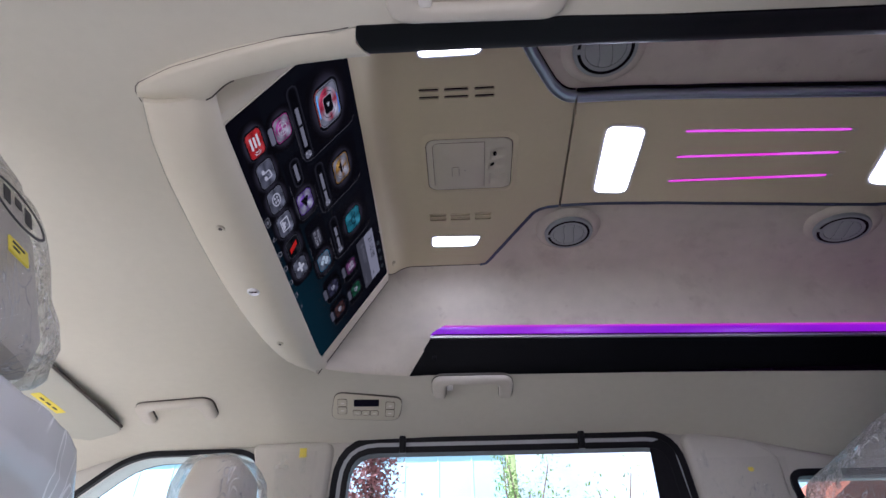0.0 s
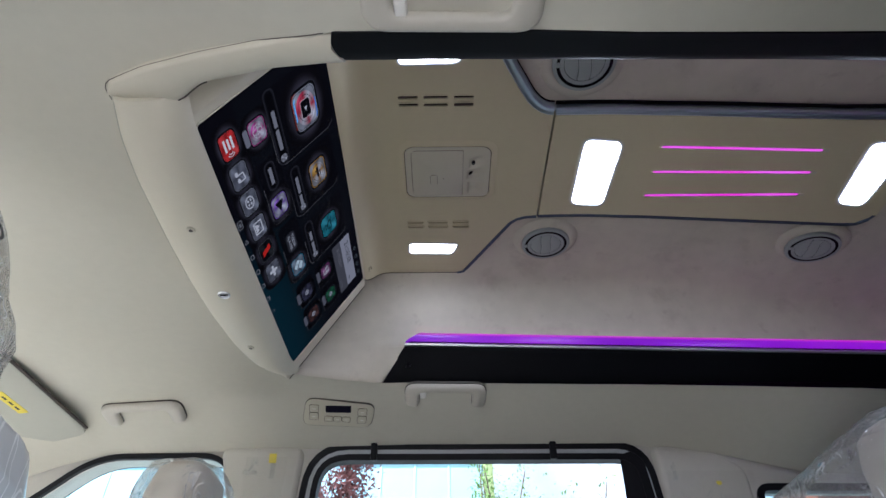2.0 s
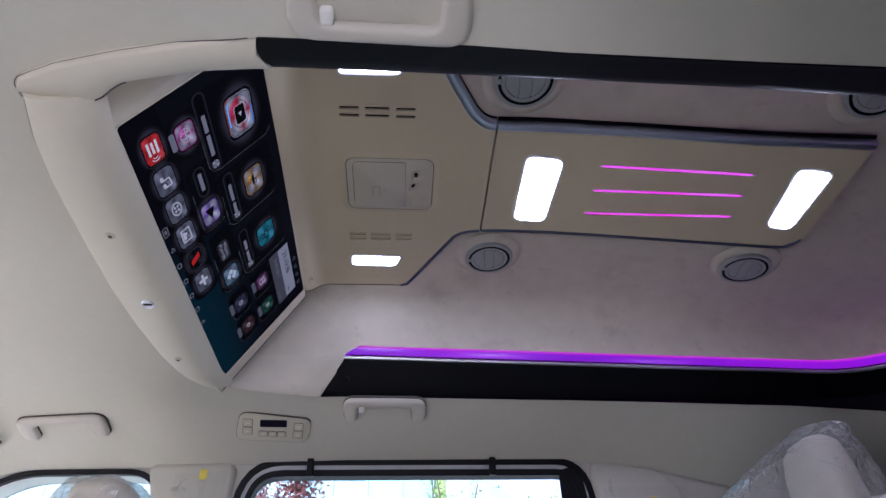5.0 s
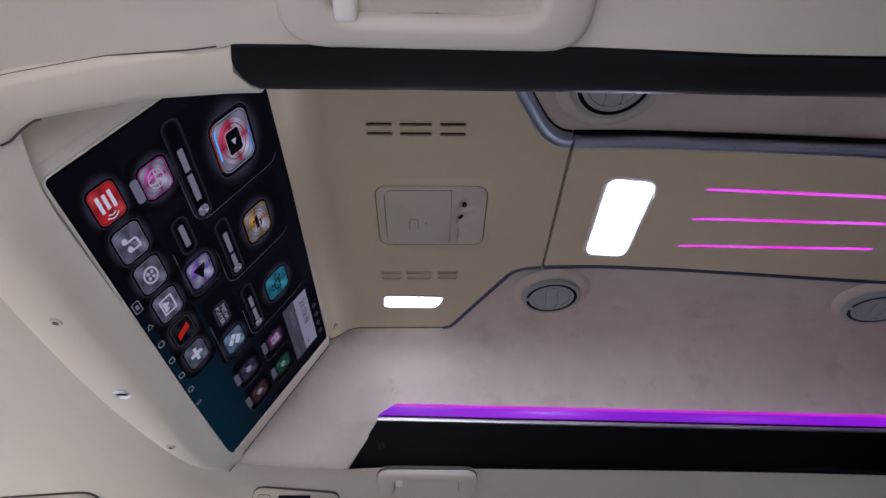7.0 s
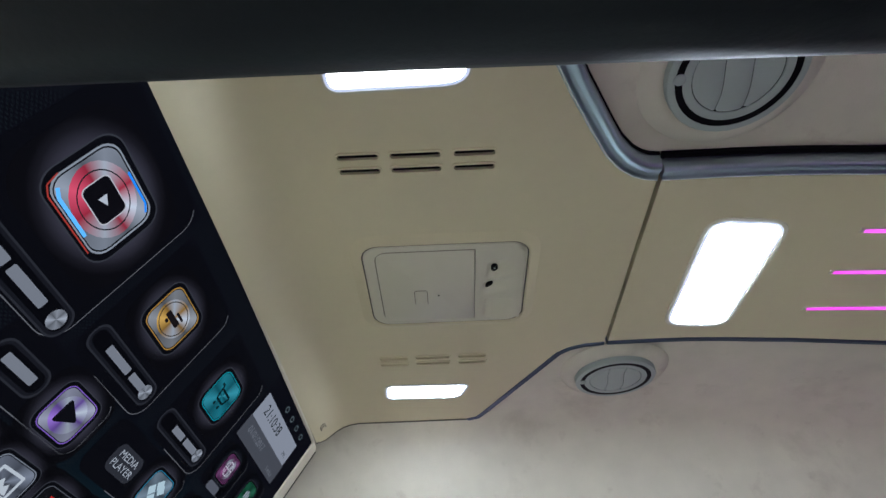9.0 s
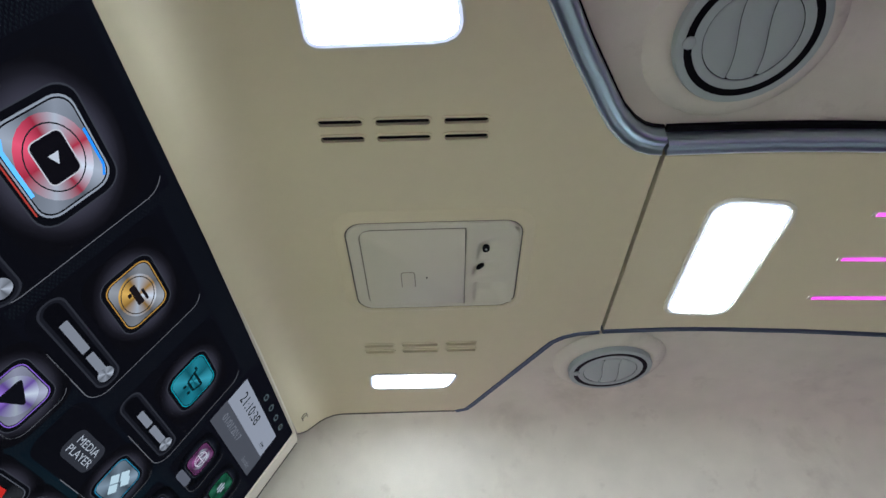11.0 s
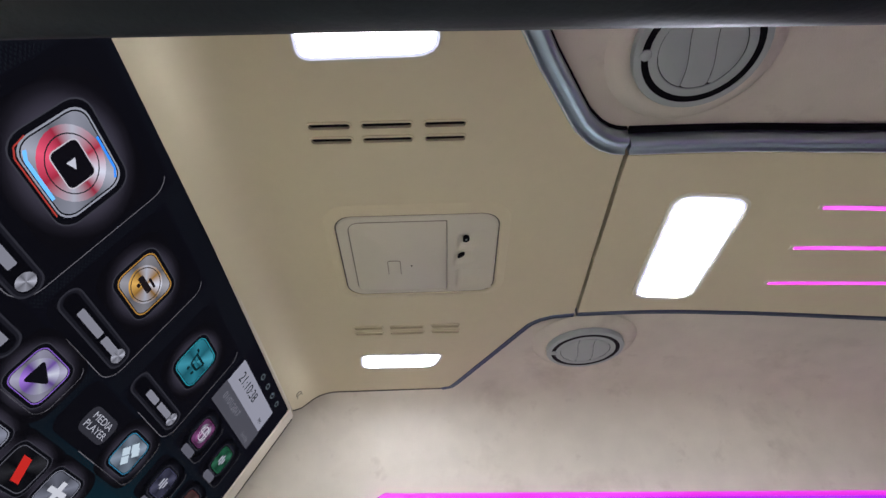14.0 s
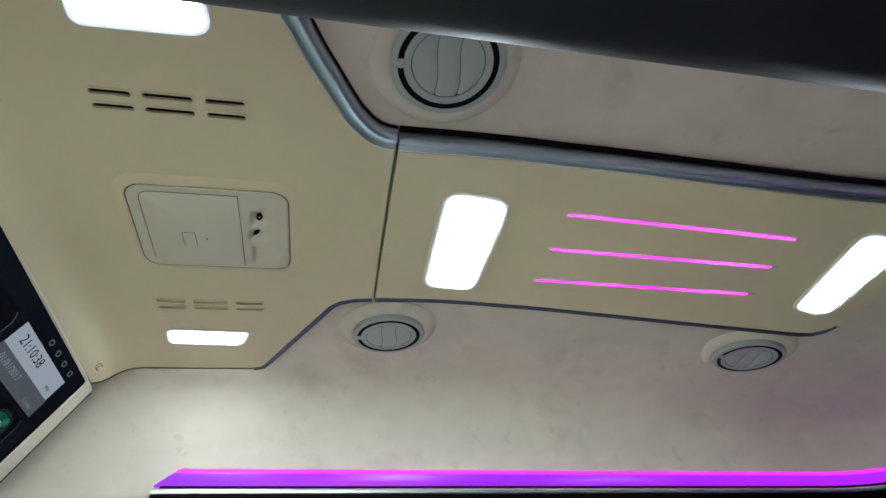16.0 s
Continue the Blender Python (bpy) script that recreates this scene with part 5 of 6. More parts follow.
icon((-0.208, 0.202), 0.070, 0.0525, (0.88, 0.06, 0.12), (0.36, 0.37, 0.42), "rings", 1.25, HALO)
icon((-0.072, 0.199), 0.052, 0.040, (0.70, 0.36, 0.07), (0.34, 0.33, 0.34), "disc", 1.1, HALO)
icon((0.064, 0.199), 0.047, 0.041, (0.04, 0.44, 0.52), (0.04, 0.30, 0.37), "cart", 1.1, HALO)
icon((-0.244, 0.039), 0.042, 0.029, (0.85, 0.06, 0.06), (0.85, 0.04, 0.04), "stripes", 1.3, HALO)
icon((-0.186, 0.040), 0.043, 0.031, SILVER, (0.22, 0.23, 0.28), "note", 1.1, HALO)
icon((-0.130, 0.041), 0.043, 0.031, SILVER, (0.20, 0.21, 0.25), "reel", 1.1, HALO)
icon((-0.073, 0.041), 0.043, 0.031, SILVER, (0.22, 0.23, 0.28), "picture", 1.1, HALO)
icon((-0.015, 0.041), 0.042, 0.030, (0.16, 0.16, 0.18), (0.006, 0.006, 0.008), "slash", 1.0, HALO)
icon((0.041, 0.041), 0.042, 0.030, SILVER, (0.19, 0.20, 0.24), "plus", 1.0, HALO)
icon((-0.233, 0.095), 0.040, 0.033, (0.80, 0.10, 0.45), (0.42, 0.38, 0.45), "globe", 1.1, HALO)
icon((-0.077, 0.096), 0.043, 0.034, (0.36, 0.18, 0.75), (0.42, 0.40, 0.50), "play", 1.1, HALO)
icon((0.085, 0.098), 0.041, 0.033, (0.06, 0.36, 0.58), (0.26, 0.32, 0.38), "diamond", 1.0, HALO)
icon((0.172, 0.162), 0.032, 0.028, (0.42, 0.10, 0.32), (0.26, 0.08, 0.22), "globe", 0.7)
icon((0.251, 0.160), 0.032, 0.028, (0.05, 0.34, 0.14), (0.03, 0.18, 0.09), "bars", 0.7)
icon((0.174, 0.099), 0.032, 0.028, (0.20, 0.20, 0.36), (0.11, 0.11, 0.18), "bars", 0.6)
icon((0.251, 0.100), 0.032, 0.028, (0.34, 0.10, 0.09), (0.16, 0.08, 0.07), "bars", 0.6)
for yy, vv, k in ((-0.233, 0.0715, 1.6), (0.170, 0.138, 0.9), (0.249, 0.137, 0.9), (0.172, 0.075, 0.9), (0.249, 0.075, 0.9)):
    flat(rrect(0.030, 0.0095, 0.0035), 0.0004, (0.17, 0.17, 0.20), k, "name_bar", None, (yy, vv))
pill(-0.281, -0.143, 0.132, 0.021, 0.074, True, ((0.0, 0.42), (0.48, 1.0)))
pill(-0.122, -0.020, 0.146, 0.019, 0.066)
pill(0.012, 0.112, 0.146, 0.019, 0.056, True, ((0.0, 0.42), (0.50, 1.0)))
pill(-0.169, -0.115, 0.0965, 0.020, 0.034, False, ((0.0, 1.0),))
base = flat(rrect(0.046, 0.024, 0.008), 0.0003, (0.07, 0.07, 0.085), 0.6, "name_plate", None, (0.019, 0.098))
words("MEDIA", (0.019, 0.1025), 0.0092, (0.7, 0.7, 0.75), 0.9, base, 1.2, 0.0005)
words("PLAYER", (0.019, 0.0935), 0.0092, (0.7, 0.7, 0.75), 0.9, base, 1.2, 0.0005)
clock = flat(rrect(0.148, 0.031, 0.001), 0.0004, (0.46, 0.46, 0.52), 0.9, "clock", None, (0.2105, 0.233), "pale clock field with dark figures")
words("21:10:38", (0.186, 0.2350), 0.0185, (0.01, 0.01, 0.012), 0.3, clock, 1.05, 0.0007)
words("PM", (0.266, 0.2255), 0.0085, (0.06, 0.06, 0.07), 0.4, clock, 1.1, 0.0007)
date = flat(rrect(0.152, 0.0265, 0.001), 0.0004, (0.13, 0.13, 0.15), 0.8, "date_field", None, (0.211, 0.2045), "grey date field")
words("01/01/2017", (0.180, 0.2065), 0.0125, (0.34, 0.34, 0.38), 0.8, date, 1.05, 0.0007)
words("Sunday", (0.260, 0.1985), 0.0085, (0.30, 0.30, 0.33), 0.8, date, 1.1, 0.0007)
for k in range(4):
    frame_shape(disc(0.0055, 0.0042, 14), disc(0.0035, 0.0024, 14), 0.0005, (0.14, 0.17, 0.18), 0.8, "status_icon", screen, (0.198 + 0.0265 * k, 0.2592))
for k in range(7):
    yy = -0.105 + 0.0392 * k
    vv = 0.0100
    f = 1.0 if k < 6 else 0.5
    if k == 1:
        line([(yy - 0.004, vv), (yy + 0.004, vv + 0.004), (yy + 0.004, vv - 0.004), (yy - 0.004, vv)], 0.0009, 0.0004, (0.4, 0.4, 0.42), 0.9, "nav_icon")
    elif k == 0:
        frame_shape(rrect(0.018, 0.010, 0.002), rrect(0.016, 0.008, 0.0015), 0.0004, (0.4, 0.4, 0.42), 0.9, "nav_icon", screen, (yy, vv))
        flat(rrect(0.008, 0.004, 0.001), 0.0004, (0.3, 0.3, 0.32), 0.9, "nav_icon", screen, (yy, vv))
    else:
        frame_shape(rrect(0.0105 * f, 0.0085, 0.003 * f), rrect(0.0080 * f, 0.0060, 0.002 * f), 0.0004, (0.4, 0.4, 0.42), 0.9, "nav_icon", screen, (yy, vv))
# woven background that shows round the tiles
b = bmesh.new()
for i in range(134):
    for j in range(128):
        x, v = -0.305 + 0.0046 * i + (0.0023 if j % 2 else 0), 0.066 + 0.0016 * j
        if v > V1 - 0.002 or x < -0.2995 - 0.009 * v / V1 or any(x0 - 0.002 < x < x1 + 0.002 and y0 - 0.002 < v < y1 + 0.002 for x0, x1, y0, y1, _ in TILES):
            continue
        if x > 0.128 and v > 0.186 or x > 0.316:
            continue
        b.faces.new([b.verts.new((x + dx * 0.0014, v + dy * 0.0006, 0.00012)) for dx, dy in ((-1, 0), (0, -1), (1, 0), (0, 1))])
weave = part("woven_backdrop", b, ink((0.015, 0.021, 0.026), 0.7), screen)
weave["kind"] = "stuff"


# ---------------------------------------------------------------- grab handles and headliner fittings
def inward(outline, d):
    """An outline moved to its inner side by d; counter-clockwise outlines of any shape."""
    out = []
    k = len(outline)
    for i in range(k):
        t = (Vector(outline[(i + 1) % k]) - Vector(outline[i - 1])).normalized()
        out.append((outline[i][0] - t.y * d, outline[i][1] + t.x * d))
    return out


def handle(name, length, depth, m, label, hook, flip=1):
    """A grab handle: grip bar with two broad legs, in one bow. Its local z points down out of the headliner."""
    h = thing(name, m, label, "grab handle", "grab handles")
    L, D, bar_w, leg_w = length / 2, depth, 0.0215, 0.034
    bow = [(-L + 0.004, D), (-L, 0.0), (L, 0.0), (L - 0.004, D), (L - leg_w, D), (L - leg_w - 0.002, bar_w), (-L + leg_w + 0.002, bar_w), (-L + leg_w, D)]
    bow = round_poly(bow, [0.014, 0.030, 0.030, 0.014, 0.010, 0.012, 0.012, 0.010], 6)
    rows = []
    for d, z in ((0.003, -0.004), (0.0005, 0.001), (0.0, 0.0045), (0.0012, 0.0080), (0.0035, 0.0105), (0.0068, 0.0120)):
        rows.append([(x, flip * y, z + (0.002 * (1 - (x / L) ** 2) if z > 0.005 else 0.0)) for x, y in inward(bow, d)])
    bm = loft(rows, True)
    top = [v for v in bm.verts][-len(bow):]
    es = [bm.edges.get((top[i], top[(i + 1) % len(top)])) for i in range(len(top))]
    bmesh.ops.triangle_fill(bm, edges=es, use_beauty=True)
    part("grip", bm, M_HANDLE, h, angle=50)
    # brown outline that paints the handle's soft shadow on the headliner
    seam = [[(x, flip * y, z) for x, y in inward(bow, d)] for d, z in ((-0.0011, -0.006), (-0.0010, 0.0008), (0.006, 0.0008))]
    part("seam", loft(seam, True), M_HINGE, h, "dark outline drawn as the soft shadow behind the handle")
    if flip > 0:
        part("recess", slab([(p[0], p[1] + flip * (D * 0.5 + bar_w * 0.5)) for p in rrect(2 * L - 2 * leg_w + 0.006, D - bar_w, 0.006, 4)], -0.006, 0.002, 0.001), M_HEAD, h)
    if hook:
        part("coat_hook", slab([(p[0] - L + leg_w + 0.010, p[1] + flip * (bar_w + 0.007)) for p in rrect(0.014, 0.018, 0.003, 3)], -0.004, 0.012, 0.003), M_WHITE, h, "small white coat hook")
    return h


def down_pose(x, y, spin=0.0, lift=0.0):
    """A pose on the headliner: z points down out of it, x to the rear."""
    e = 0.03
    tx = Vector((2 * e, 0, head_z(x + e, y) - head_z(x - e, y))).normalized()
    ty = Vector((0, 2 * e, head_z(x, y + e) - head_z(x, y - e))).normalized()
    nz = ty.cross(tx).normalized()
    ny = nz.cross(tx)
    p = Vector((x, y, head_z(x, y))) + nz * lift
    m = Matrix(((tx.x, ny.x, nz.x, p.x), (tx.y, ny.y, nz.y, p.y), (tx.z, ny.z, nz.z, p.z), (0, 0, 0, 1)))
    return m @ pose(0, 0, 0, 0, 0, spin)


handle("grab_handle", 0.194, 0.066, down_pose(0.090, 0.486, 0.0, 0.003) @ pose(0, 0.034, 0), "light grey plastic grab handle with white coat hook", True, -1)
handle("grab_handle", 0.184, 0.072, down_pose(-0.604, 0.480, 0.0, 0.003) @ pose(0, 0.036, 0), "light grey plastic grab handle by the front seat", False, -1)
handle("grab_handle", 0.196, 0.062, down_pose(0.099, -0.451), "light grey plastic grab handle over the open door", True, 1)

# rear climate control
clim = thing("climate_panel", down_pose(-0.165, 0.528, -9, 0.003) @ Matrix.Diagonal((1.03, 1.32, 1, 1)), "beige climate control panel with small dark display", "control panel")
outl = round_poly([(-0.082, -0.030), (0.076, -0.030), (0.083, 0.026), (-0.074, 0.036)], [0.02, 0.02, 0.02, 0.02], 5)
part("gap", slab(shrink(outl, -0.0008), -0.012, 0.0012), M_HINGE, clim, "dark seam round the panel")
plate = part("plate", slab(outl, -0.012, 0.003, 0.002), M_CONSOLE, clim)
part("display", slab(rrect(0.058, 0.017, 0.002, 3), 0.002, 0.0036), M_DISPLAY, clim, "dark display", m=pose(-0.001, 0.014, 0, 0, 0, 2))
for bx, by, bw, bh in ((-0.022, -0.011, 0.018, 0.012), (-0.002, -0.011, 0.018, 0.012), (0.018, -0.011, 0.018, 0.012),
                       (-0.056, 0.013, 0.020, 0.017), (-0.056, -0.006, 0.020, 0.017), (0.054, 0.009, 0.020, 0.017), (0.054, -0.010, 0.020, 0.017)):
    k = part("key", slab(rrect(bw, bh, 0.003, 3), 0.002, 0.0046, 0.0012), M_CONSOLE, clim, m=pose(bx, by, 0))
    part("key_seam", ring(rrect(bw + 0.0018, bh + 0.0018, 0.0036, 3), rrect(bw, bh, 0.003, 3), 0.002, 0.0034), M_HINGE, k)
    part("key_mark", slab(rrect(bw * 0.4, bh * 0.12, 0.0004, 2), 0.004, 0.0049), M_WHITE, k)

# sun visor at the front
vis = thing("sun_visor", pose(-0.845, 0.385, 1.194, 180 - 3, -3, 0), "beige sun visor with a yellow warning sticker", "sun visor")
visor_o = round_poly([(0.083, 0.185), (-0.090, 0.185), (-0.085, -0.210), (0.099, -0.150)], 0.034, 6)
part("visor_body", slab(visor_o, -0.006, 0.005, 0.004), M_VISOR, vis)
label = part("label", slab(rrect(0.022, 0.092, 0.002, 2), 0.0046, 0.0058), M_YELLOW, vis, "yellow warning sticker", m=pose(0.006, 0.012, 0, 0, 0, 4))
for k in range(3):
    part("print_bar", box(-0.003, 0.002, -0.030 + 0.022 * k, -0.016 + 0.022 * k, 0.0056, 0.0062, 0.0), M_PRINT, label)
part("hinge_rod", sweep([(0.099, -0.13, 0), (0.085, 0.160, 0)], [(0.0035 * math.cos(a), 0.0035 * math.sin(a)) for a in [2 * math.pi * i / 8 for i in range(8)]]), M_HINGE, vis)

# small stickers on the trims
st = tagged(part("hanging_sticker", box(-0.009, 0.009, -0.001, 0.001, -0.011, 0.011, 0.0004), M_YELLOW, m=pose(-0.335, wall_y(1.163) - 0.0155, 1.163, 11, 0, 0)), "yellow sticker on the pillar trim film", "sticker")
st = tagged(part("round_sticker", slab([p[:2] for p in circle(0.0065, 20)], 0, 0.0012), M_YELLOW, m=pose(0.745, wall_y(1.10) - 0.0145, 1.10, 79, 0, 0)), "round yellow sticker on the pillar trim", "sticker")


def film_sheet(name, u0, u1, v0, v1, d, seed, label):
    rows = []
    for i in range(19):
        row = []
        for j in range(15):
            u, v = u0 + (u1 - u0) * i / 18, v0 + (v1 - v0) * j / 14
            w = noise.noise(Vector((u * 22, v * 22, seed))) * 0.006 + noise.noise(Vector((u * 45, v * 30, seed + 3))) * 0.0015
            row.append(on_wall(u + w, v, d + abs(w)))
        rows.append(row)
    return tagged(part(name, loft(rows), M_SHEET, angle=80), label, "plastic film")


film_sheet("protective_film", -0.40, -0.30, 0.95, 1.165, 0.018, 5, "crinkled clear protective film on the pillar trim")
for u, v, w_, h_, turn, seed in ((-0.331, 1.135, 0.012, 0.045, 8, 11), (-0.385, 1.130, 0.034, 0.012, 14, 12), (0.640, 1.125, 0.010, 0.050, -16, 13)):
    b = bmesh.new()
    rows = []
    for i in range(13):
        f = i / 12 - 0.5
        rows.append([Vector((w_ * g + 0.003 * noise.noise(Vector((f * 9, g * 4, seed))), h_ * f, 0.004 * noise.noise(Vector((g * 7, f * 11, seed + 2))))) for g in (-0.5, -0.25, 0.0, 0.25, 0.5)])
    loft(rows, bm=b)
    tagged(part("film_scrap", b, M_FILM, m=Matrix.Translation(on_wall(u, v, 0.021)) @ pose(0, 0, 0, 79, 0, turn), angle=80), "torn scrap of clear film on the pillar trim", "plastic film", "film scraps")
film_sheet("protective_film", 0.62, 0.83, 0.95, 1.125, 0.018, 9, "crinkled clear protective film on the rear pillar trim")


# ---------------------------------------------------------------- seats in their plastic covers
def superring(w, d, n=28, p=3.0):
    out = []
    for i in range(n):
        a = 2 * math.pi * i / n
        c, s = math.cos(a), math.sin(a)
        out.append((math.copysign(abs(c) ** (2 / p), c) * d / 2, math.copysign(abs(s) ** (2 / p), s) * w / 2))
    return out


def body(levels, grow=0.0, crinkle=0.0, seed=0, n=28, p=3.0):
    """Rounded upholstery: levels of (z, centre x, width, depth)."""
    rows = []
    for z, cx, w, d in levels:
        row = []
        for x, y in superring(w + 2 * grow, d + 2 * grow, n, p):
            q = Vector((cx + x, y, z))
            if crinkle:
                k = noise.noise(q * 14 + Vector((seed, 0, 0))) + 0.6 * (1 - 2.2 * abs(noise.noise(Vector((q.x * 34, q.y * 34, q.z * 16)) + Vector((0, seed, 0)))))
                nrm = Vector((x, y, 0.0)).normalized()
                q += nrm * crinkle * k
                q.z += crinkle * 0.5 * noise.noise(q * 30)
            row.append(q)
        rows.append(row)
    return loft(rows, True, True)


def dense_levels(levels, n):
    out = []
    for a, b in zip(levels, levels[1:]):
        for i in range(n):
            out.append(tuple(p + (q - p) * i / n for p, q in zip(a, b)))
    return out + [levels[-1]]


def seat(m, label, seed, head_top, wide=1.0, draped=False, lean=0.0, low_back=0.0):
    s = thing("car_seat", m, label, "car seat", "car seats")
    t = head_top
    back = [(0.30, 0.02, 0.40, 0.05), (0.33, 0.0, 0.50, 0.15), (0.45, 0.0, 0.53, 0.17), (t - 0.40, 0.06, 0.54, 0.16), (t - 0.22, 0.11, 0.51, 0.165), (t - 0.18, 0.12, 0.45, 0.13), (t - 0.16, 0.122, 0.32, 0.06)]
    if low_back:
        back = [(z - (low_back if z > 0.6 else 0), x + (0.035 if z > 0.6 else 0), w, d) for z, x, w, d in back]
    low = 0.045 if lean else 0.0
    head = [(t - 0.19 - low, 0.115, 0.16, 0.04), (t - 0.18 - low, 0.115, 0.25, 0.09), (t - 0.14 - low, 0.115, 0.285, 0.115), (t - 0.07, 0.115, 0.28, 0.115), (t - 0.02, 0.118, 0.24, 0.10), (t - 0.004, 0.12, 0.18, 0.07), (t, 0.12, 0.10, 0.03)]
    head = [(z, x + (0.025 if draped else 0) + lean * (t - 0.10 - z), w * wide, d * (0.8 if draped else 1)) for z, x, w, d in head]
    part("backrest", body(dense_levels(back, 3)), M_SEAT, s, angle=60)
    hr = part("headrest", body(dense_levels(head, 3)), M_SEAT, s, angle=60)
    part("cushion", body(dense_levels([(0.18, -0.25, 0.46, 0.40), (0.20, -0.25, 0.52, 0.50), (0.30, -0.25, 0.53, 0.52), (0.35, -0.25, 0.48, 0.46)], 2)), M_SEAT, s, angle=60)
    part("seat_base", box(-0.45, 0.02, -0.20, 0.20, 0.0, 0.19, 0.02), M_RUBBER, s)
    for y in (-0.06, 0.06):
        part("headrest_post", sweep([(0.115, y, t - 0.24 - low_back), (0.115, y, t - 0.15)], [(0.006 * math.cos(a), 0.006 * math.sin(a)) for a in [2 * math.pi * i / 10 for i in range(10)]], Vector((1, 0, 0))), M_CHROME, s)
    if draped:
        bag = [(t - 0.36, 0.02, 0.50, 0.34), (t - 0.24, 0.02, 0.44, 0.30), (t - 0.11, 0.05, 0.32, 0.23), (t - 0.06, 0.09, 0.25, 0.165), (t - 0.03, 0.115, 0.20, 0.12), (t, 0.145, 0.16, 0.085), (t + 0.012, 0.15, 0.12, 0.06), (t + 0.016, 0.15, 0.05, 0.03)]
    else:
        bag = head
    part("headrest_cover", body(dense_levels(bag, 12), 0.012, 0.008 if lean else 0.012, seed, 84), M_FILM, s, "crinkled clear plastic cover", angle=50)
    part("backrest_cover", body(dense_levels(back, 8), 0.010, 0.009, seed + 7, 70), M_COVER, s, "crinkled clear plastic cover", angle=50)
    return s


drv = seat(pose(-0.548, -0.400, 0.0), "beige leather driver seat wrapped in clear plastic", 3, 1.12, 0.88, False, 0.5, 0.075)
seat(pose(-0.529, 0.385, 0.0), "beige leather passenger seat wrapped in clear plastic", 21, 1.049, 0.73)
seat(pose(0.835, 0.36, 0.0), "beige leather rear seat wrapped in clear plastic", 40, 1.118, 0.55, True)
# printed mark and sticker on the driver's cover
mk = thing("cover_sticker", pose(-0.338, -0.380, 0.980, 0, -27, 0), "yellow sticker on the clear headrest cover", "sticker")
part("sticker", box(-0.001, 0.001, -0.014, 0.014, -0.010, 0.010, 0.0), M_YELLOW, mk)
for k in range(2):
    part("print_bar", box(0.001, 0.0016, -0.010, 0.008 - 0.008 * k, 0.003 - 0.007 * k, 0.0055 - 0.007 * k, 0.0), M_PRINT, mk)
mk = thing("cover_print", pose(-0.365, -0.380, 1.037, 0, -27, 0) @ pose(0, 0, 0, 90, 0, 90), "black printed mark on the clear headrest cover", "printed mark")
part("print_ring", ring(disc(0.045, 0.026), disc(0.042, 0.023), 0.0, 0.001), M_PRINT, mk)
for x, y, w, hh in ((-0.018, 0.002, 0.010, 0.022), (0.0, 0.006, 0.010, 0.012), (0.016, 0.0, 0.011, 0.024)):
    part("print_bar", box(x - w / 2, x + w / 2, y - hh / 2, y + hh / 2, 0.0, 0.001, 0.0), M_PRINT, mk)

# ---------------------------------------------------------------- outside
M_GROUND = mat("concrete_yard", (0.34, 0.33, 0.31), 0.9, var=0.2, scale=3, big=0.2, bump=0.5, bump_scale=40)
M_FACADE = mat("pale_blue_panels", (0.32, 0.53, 0.60), 0.6, var=0.05, scale=1.5, big=0.2)
M_FRIEZE = mat("blue_grey_eaves", (0.17, 0.30, 0.38), 0.6, var=0.06, scale=1.5, big=0.2)
M_POST = mat("olive_painted_post", (0.22, 0.25, 0.10), 0.7, var=0.1, scale=4, big=1)
M_ROOF = mat("orange_roof", (0.55, 0.13, 0.07), 0.8, var=0.12, scale=6, big=1)
M_LEAF_R = mat("dark_red_leaves", (0.16, 0.055, 0.05), 0.7, var=0.4, scale=6, big=2)
M_LEAF_G = mat("light_green_leaves", (0.16, 0.26, 0.06), 0.7, var=0.4, scale=6, big=2)
M_BARK = mat("brown_bark", (0.14, 0.10, 0.07), 0.9, var=0.2, scale=12, big=3)
G = -0.42
bm = loft([[(x, y, G) for y in (-600, -60, -8, 8, 60, 600)] for x in (-600, -60, -8, 8, 60, 600)])
tagged(part("ground", bm, M_GROUND), "pale grey concrete yard", "ground", kind="structure")
bld = thing("building", pose(0, 12.2, G), "pale blue clad building with darker eaves", "building")
part("wall", box(-16, 0.9, 0, 7, 0, 5.85, 0.02), M_FACADE, bld)
part("eaves", box(-16.1, 1.0, -0.12, 7.1, 5.84, 6.12, 0.03), M_FRIEZE, bld)
part("roof", box(-16.0, 0.9, 0.0, 7.0, 6.12, 6.2, 0.02), M_FRIEZE, bld)
for i in range(22):
    x = -15.6 + 0.75 * i
    part("cladding_rib", box(x, x + 0.05, -0.012, 0.02, 0.0, 5.82, 0.005), M_FACADE, bld)
tagged(part("post", box(0.92, 1.12, -0.1, 0.1, 0, 5.95, 0.01), M_POST, m=pose(0, 11.9, G)), "olive green painted post", "post")
hs = thing("house", pose(9.2, 13.0, G), "distant house with an orange roof", "house")
part("wall", box(-1.8, 3.2, 0, 4, 0, 4.5, 0.02), M_FACADE, hs)
bm = loft([[(-2.2, -0.3, 4.3), (0.6, -0.3, 6.3), (3.6, -0.3, 4.4), (3.6, -0.3, 4.2), (0.6, -0.3, 6.0), (-2.2, -0.3, 4.1)], [(-2.2, 4.3, 4.3), (0.6, 4.3, 6.3), (3.6, 4.3, 4.4), (3.6, 4.3, 4.2), (0.6, 4.3, 6.0), (-2.2, 4.3, 4.1)]], True, True)
part("roof", bm, M_ROOF, hs)


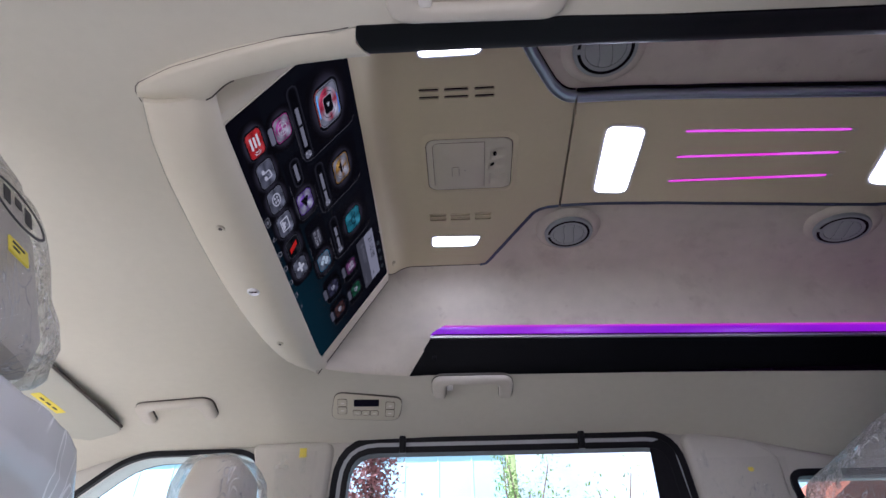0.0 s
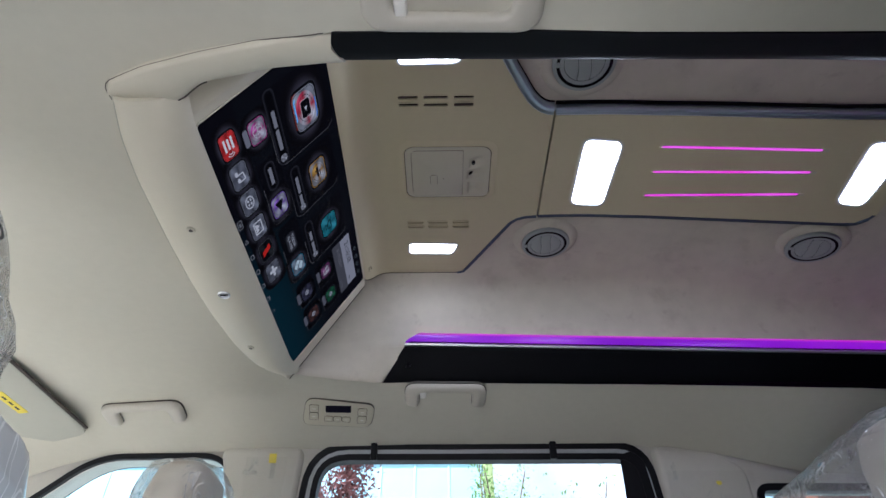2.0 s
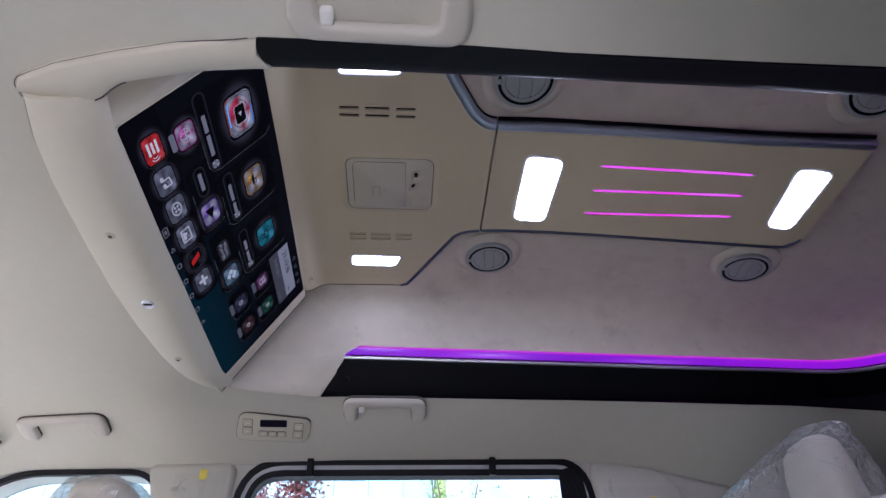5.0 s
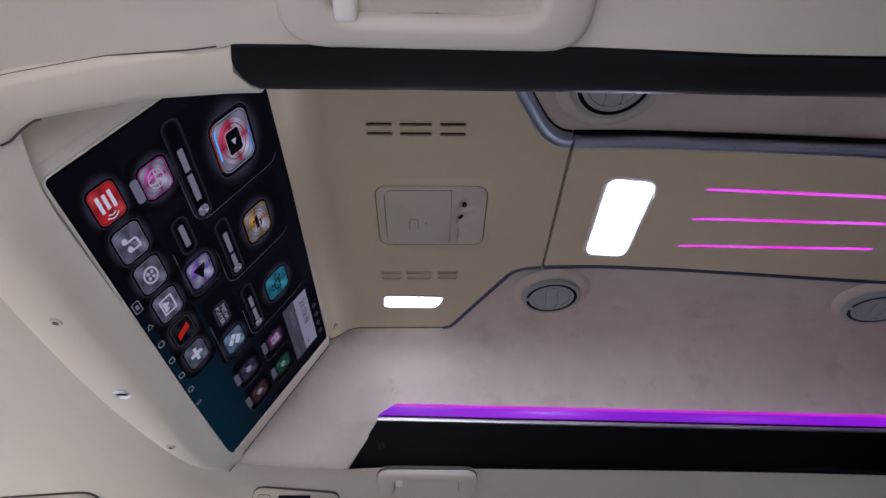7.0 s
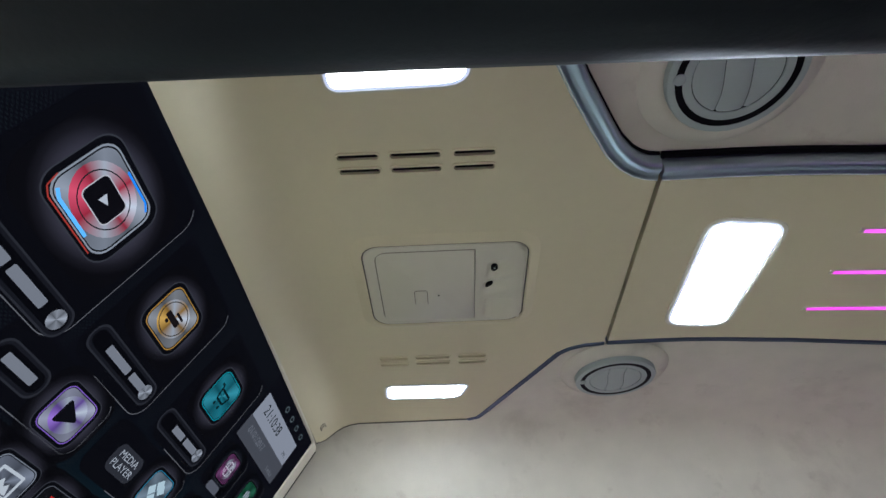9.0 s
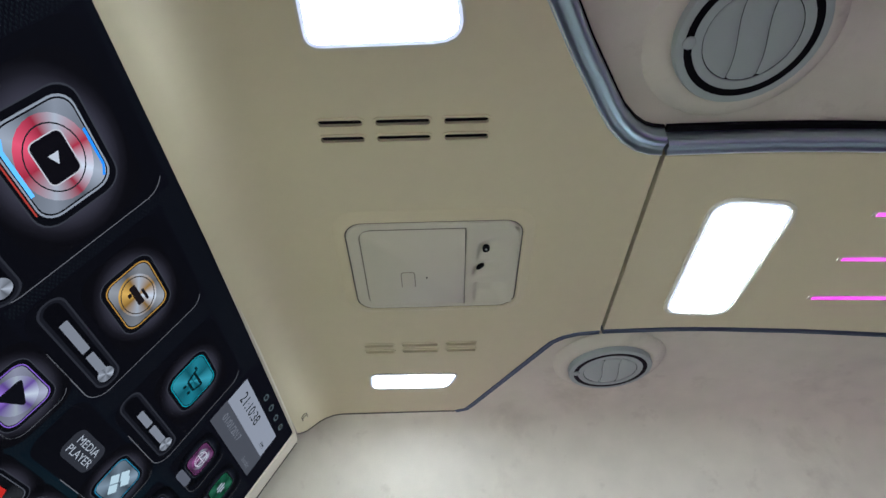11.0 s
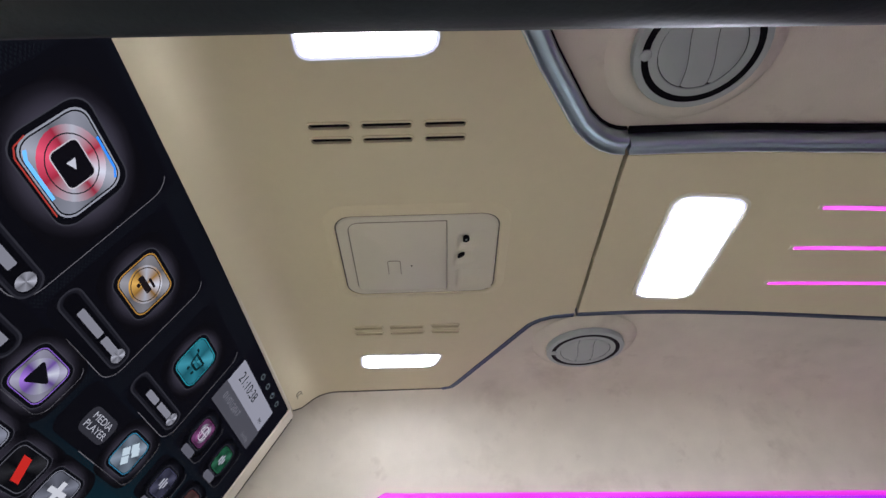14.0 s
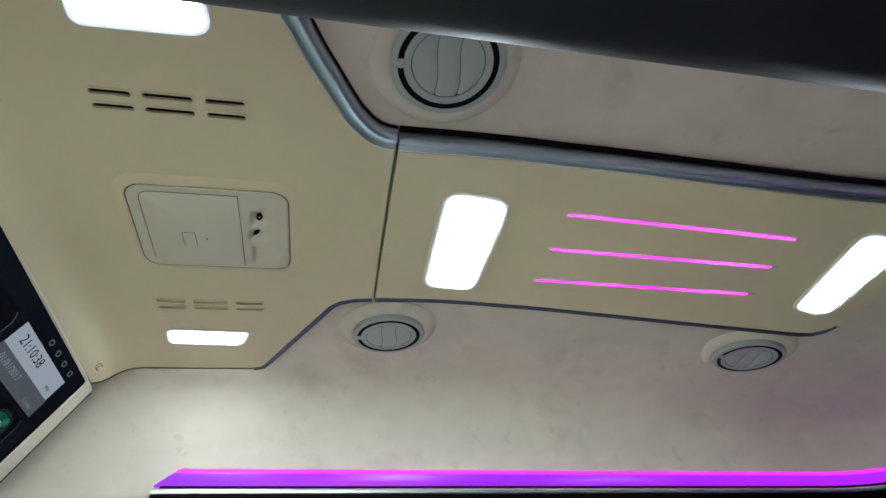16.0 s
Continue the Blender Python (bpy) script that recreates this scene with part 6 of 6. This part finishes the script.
def tree(x, y, top, spread, leafmat, seed, label, count, size):
    t = thing("tree", pose(x, y, G), label, "tree")
    rng = random.Random(seed)
    b = bmesh.new()
    oct8 = [(math.cos(a), math.sin(a)) for a in [2 * math.pi * i / 7 for i in range(7)]]

    def limb(p, q, r0, r1):
        p, q = Vector(p), Vector(q)
        pts = [p.lerp(q, f) + Vector((rng.uniform(-1, 1), rng.uniform(-1, 1), 0)) * 0.03 * (q - p).length for f in (0.25, 0.5, 0.75)]
        sweep([p, *pts, q], [(c, s) for c, s in oct8], Vector((1, 0.2, 0.1)), bm=b, sizes=[r0 + (r1 - r0) * f for f in (0, 0.25, 0.5, 0.75, 1)])
        return q
    limb((0, 0, 0), (0.05, 0, top * 0.55), 0.09, 0.055)
    tips = []
    for k in range(9):
        a = 2 * math.pi * k / 9 + rng.uniform(-0.3, 0.3)
        z0 = top * rng.uniform(0.35, 0.55)
        r = spread * rng.uniform(0.55, 1.0)
        q = limb((0.03, 0, z0), (r * math.cos(a), r * math.sin(a), top * rng.uniform(0.62, 0.98)), 0.04, 0.010)
        tips.append((Vector((0.03, 0, z0)), q))
    part("trunk", b, M_BARK, t)
    vs, fs = [], []
    for k in range(count):
        p, q = tips[k % 9]
        c = p.lerp(q, rng.uniform(0.35, 1.12)) + Vector([rng.gauss(0, spread * 0.16) for _ in range(3)])
        d = Vector([rng.gauss(0, 1) for _ in range(3)]).normalized()
        e = d.orthogonal().normalized()
        s = size * rng.uniform(0.6, 1.3)
        n0 = len(vs)
        f = d.cross(e)
        vs += [c - d * s, c + e * s * 0.45 + f * s * 0.1, c + d * s, c - e * s * 0.45 + f * s * 0.1]
        fs.append((n0, n0 + 1, n0 + 2, n0 + 3))
    me = bpy.data.meshes.new("crown")
    me.from_pydata(vs, [], fs)
    me.materials.append(leafmat)
    ob = new("crown", me)
    ob.parent = t
    ob["kind"] = "stuff"
    return t


tree(-1.55, 8.2, 4.5, 1.0, M_LEAF_R, 4, "small tree with dark red leaves beside the building", 26000, 0.042)
tree(1.15, 10.5, 5.3, 0.75, M_LEAF_G, 8, "young light green tree behind the post", 1900, 0.045)
tree(2.6, 10.8, 4.9, 0.8, M_LEAF_G, 12, "young light green tree in the yard", 500, 0.055)
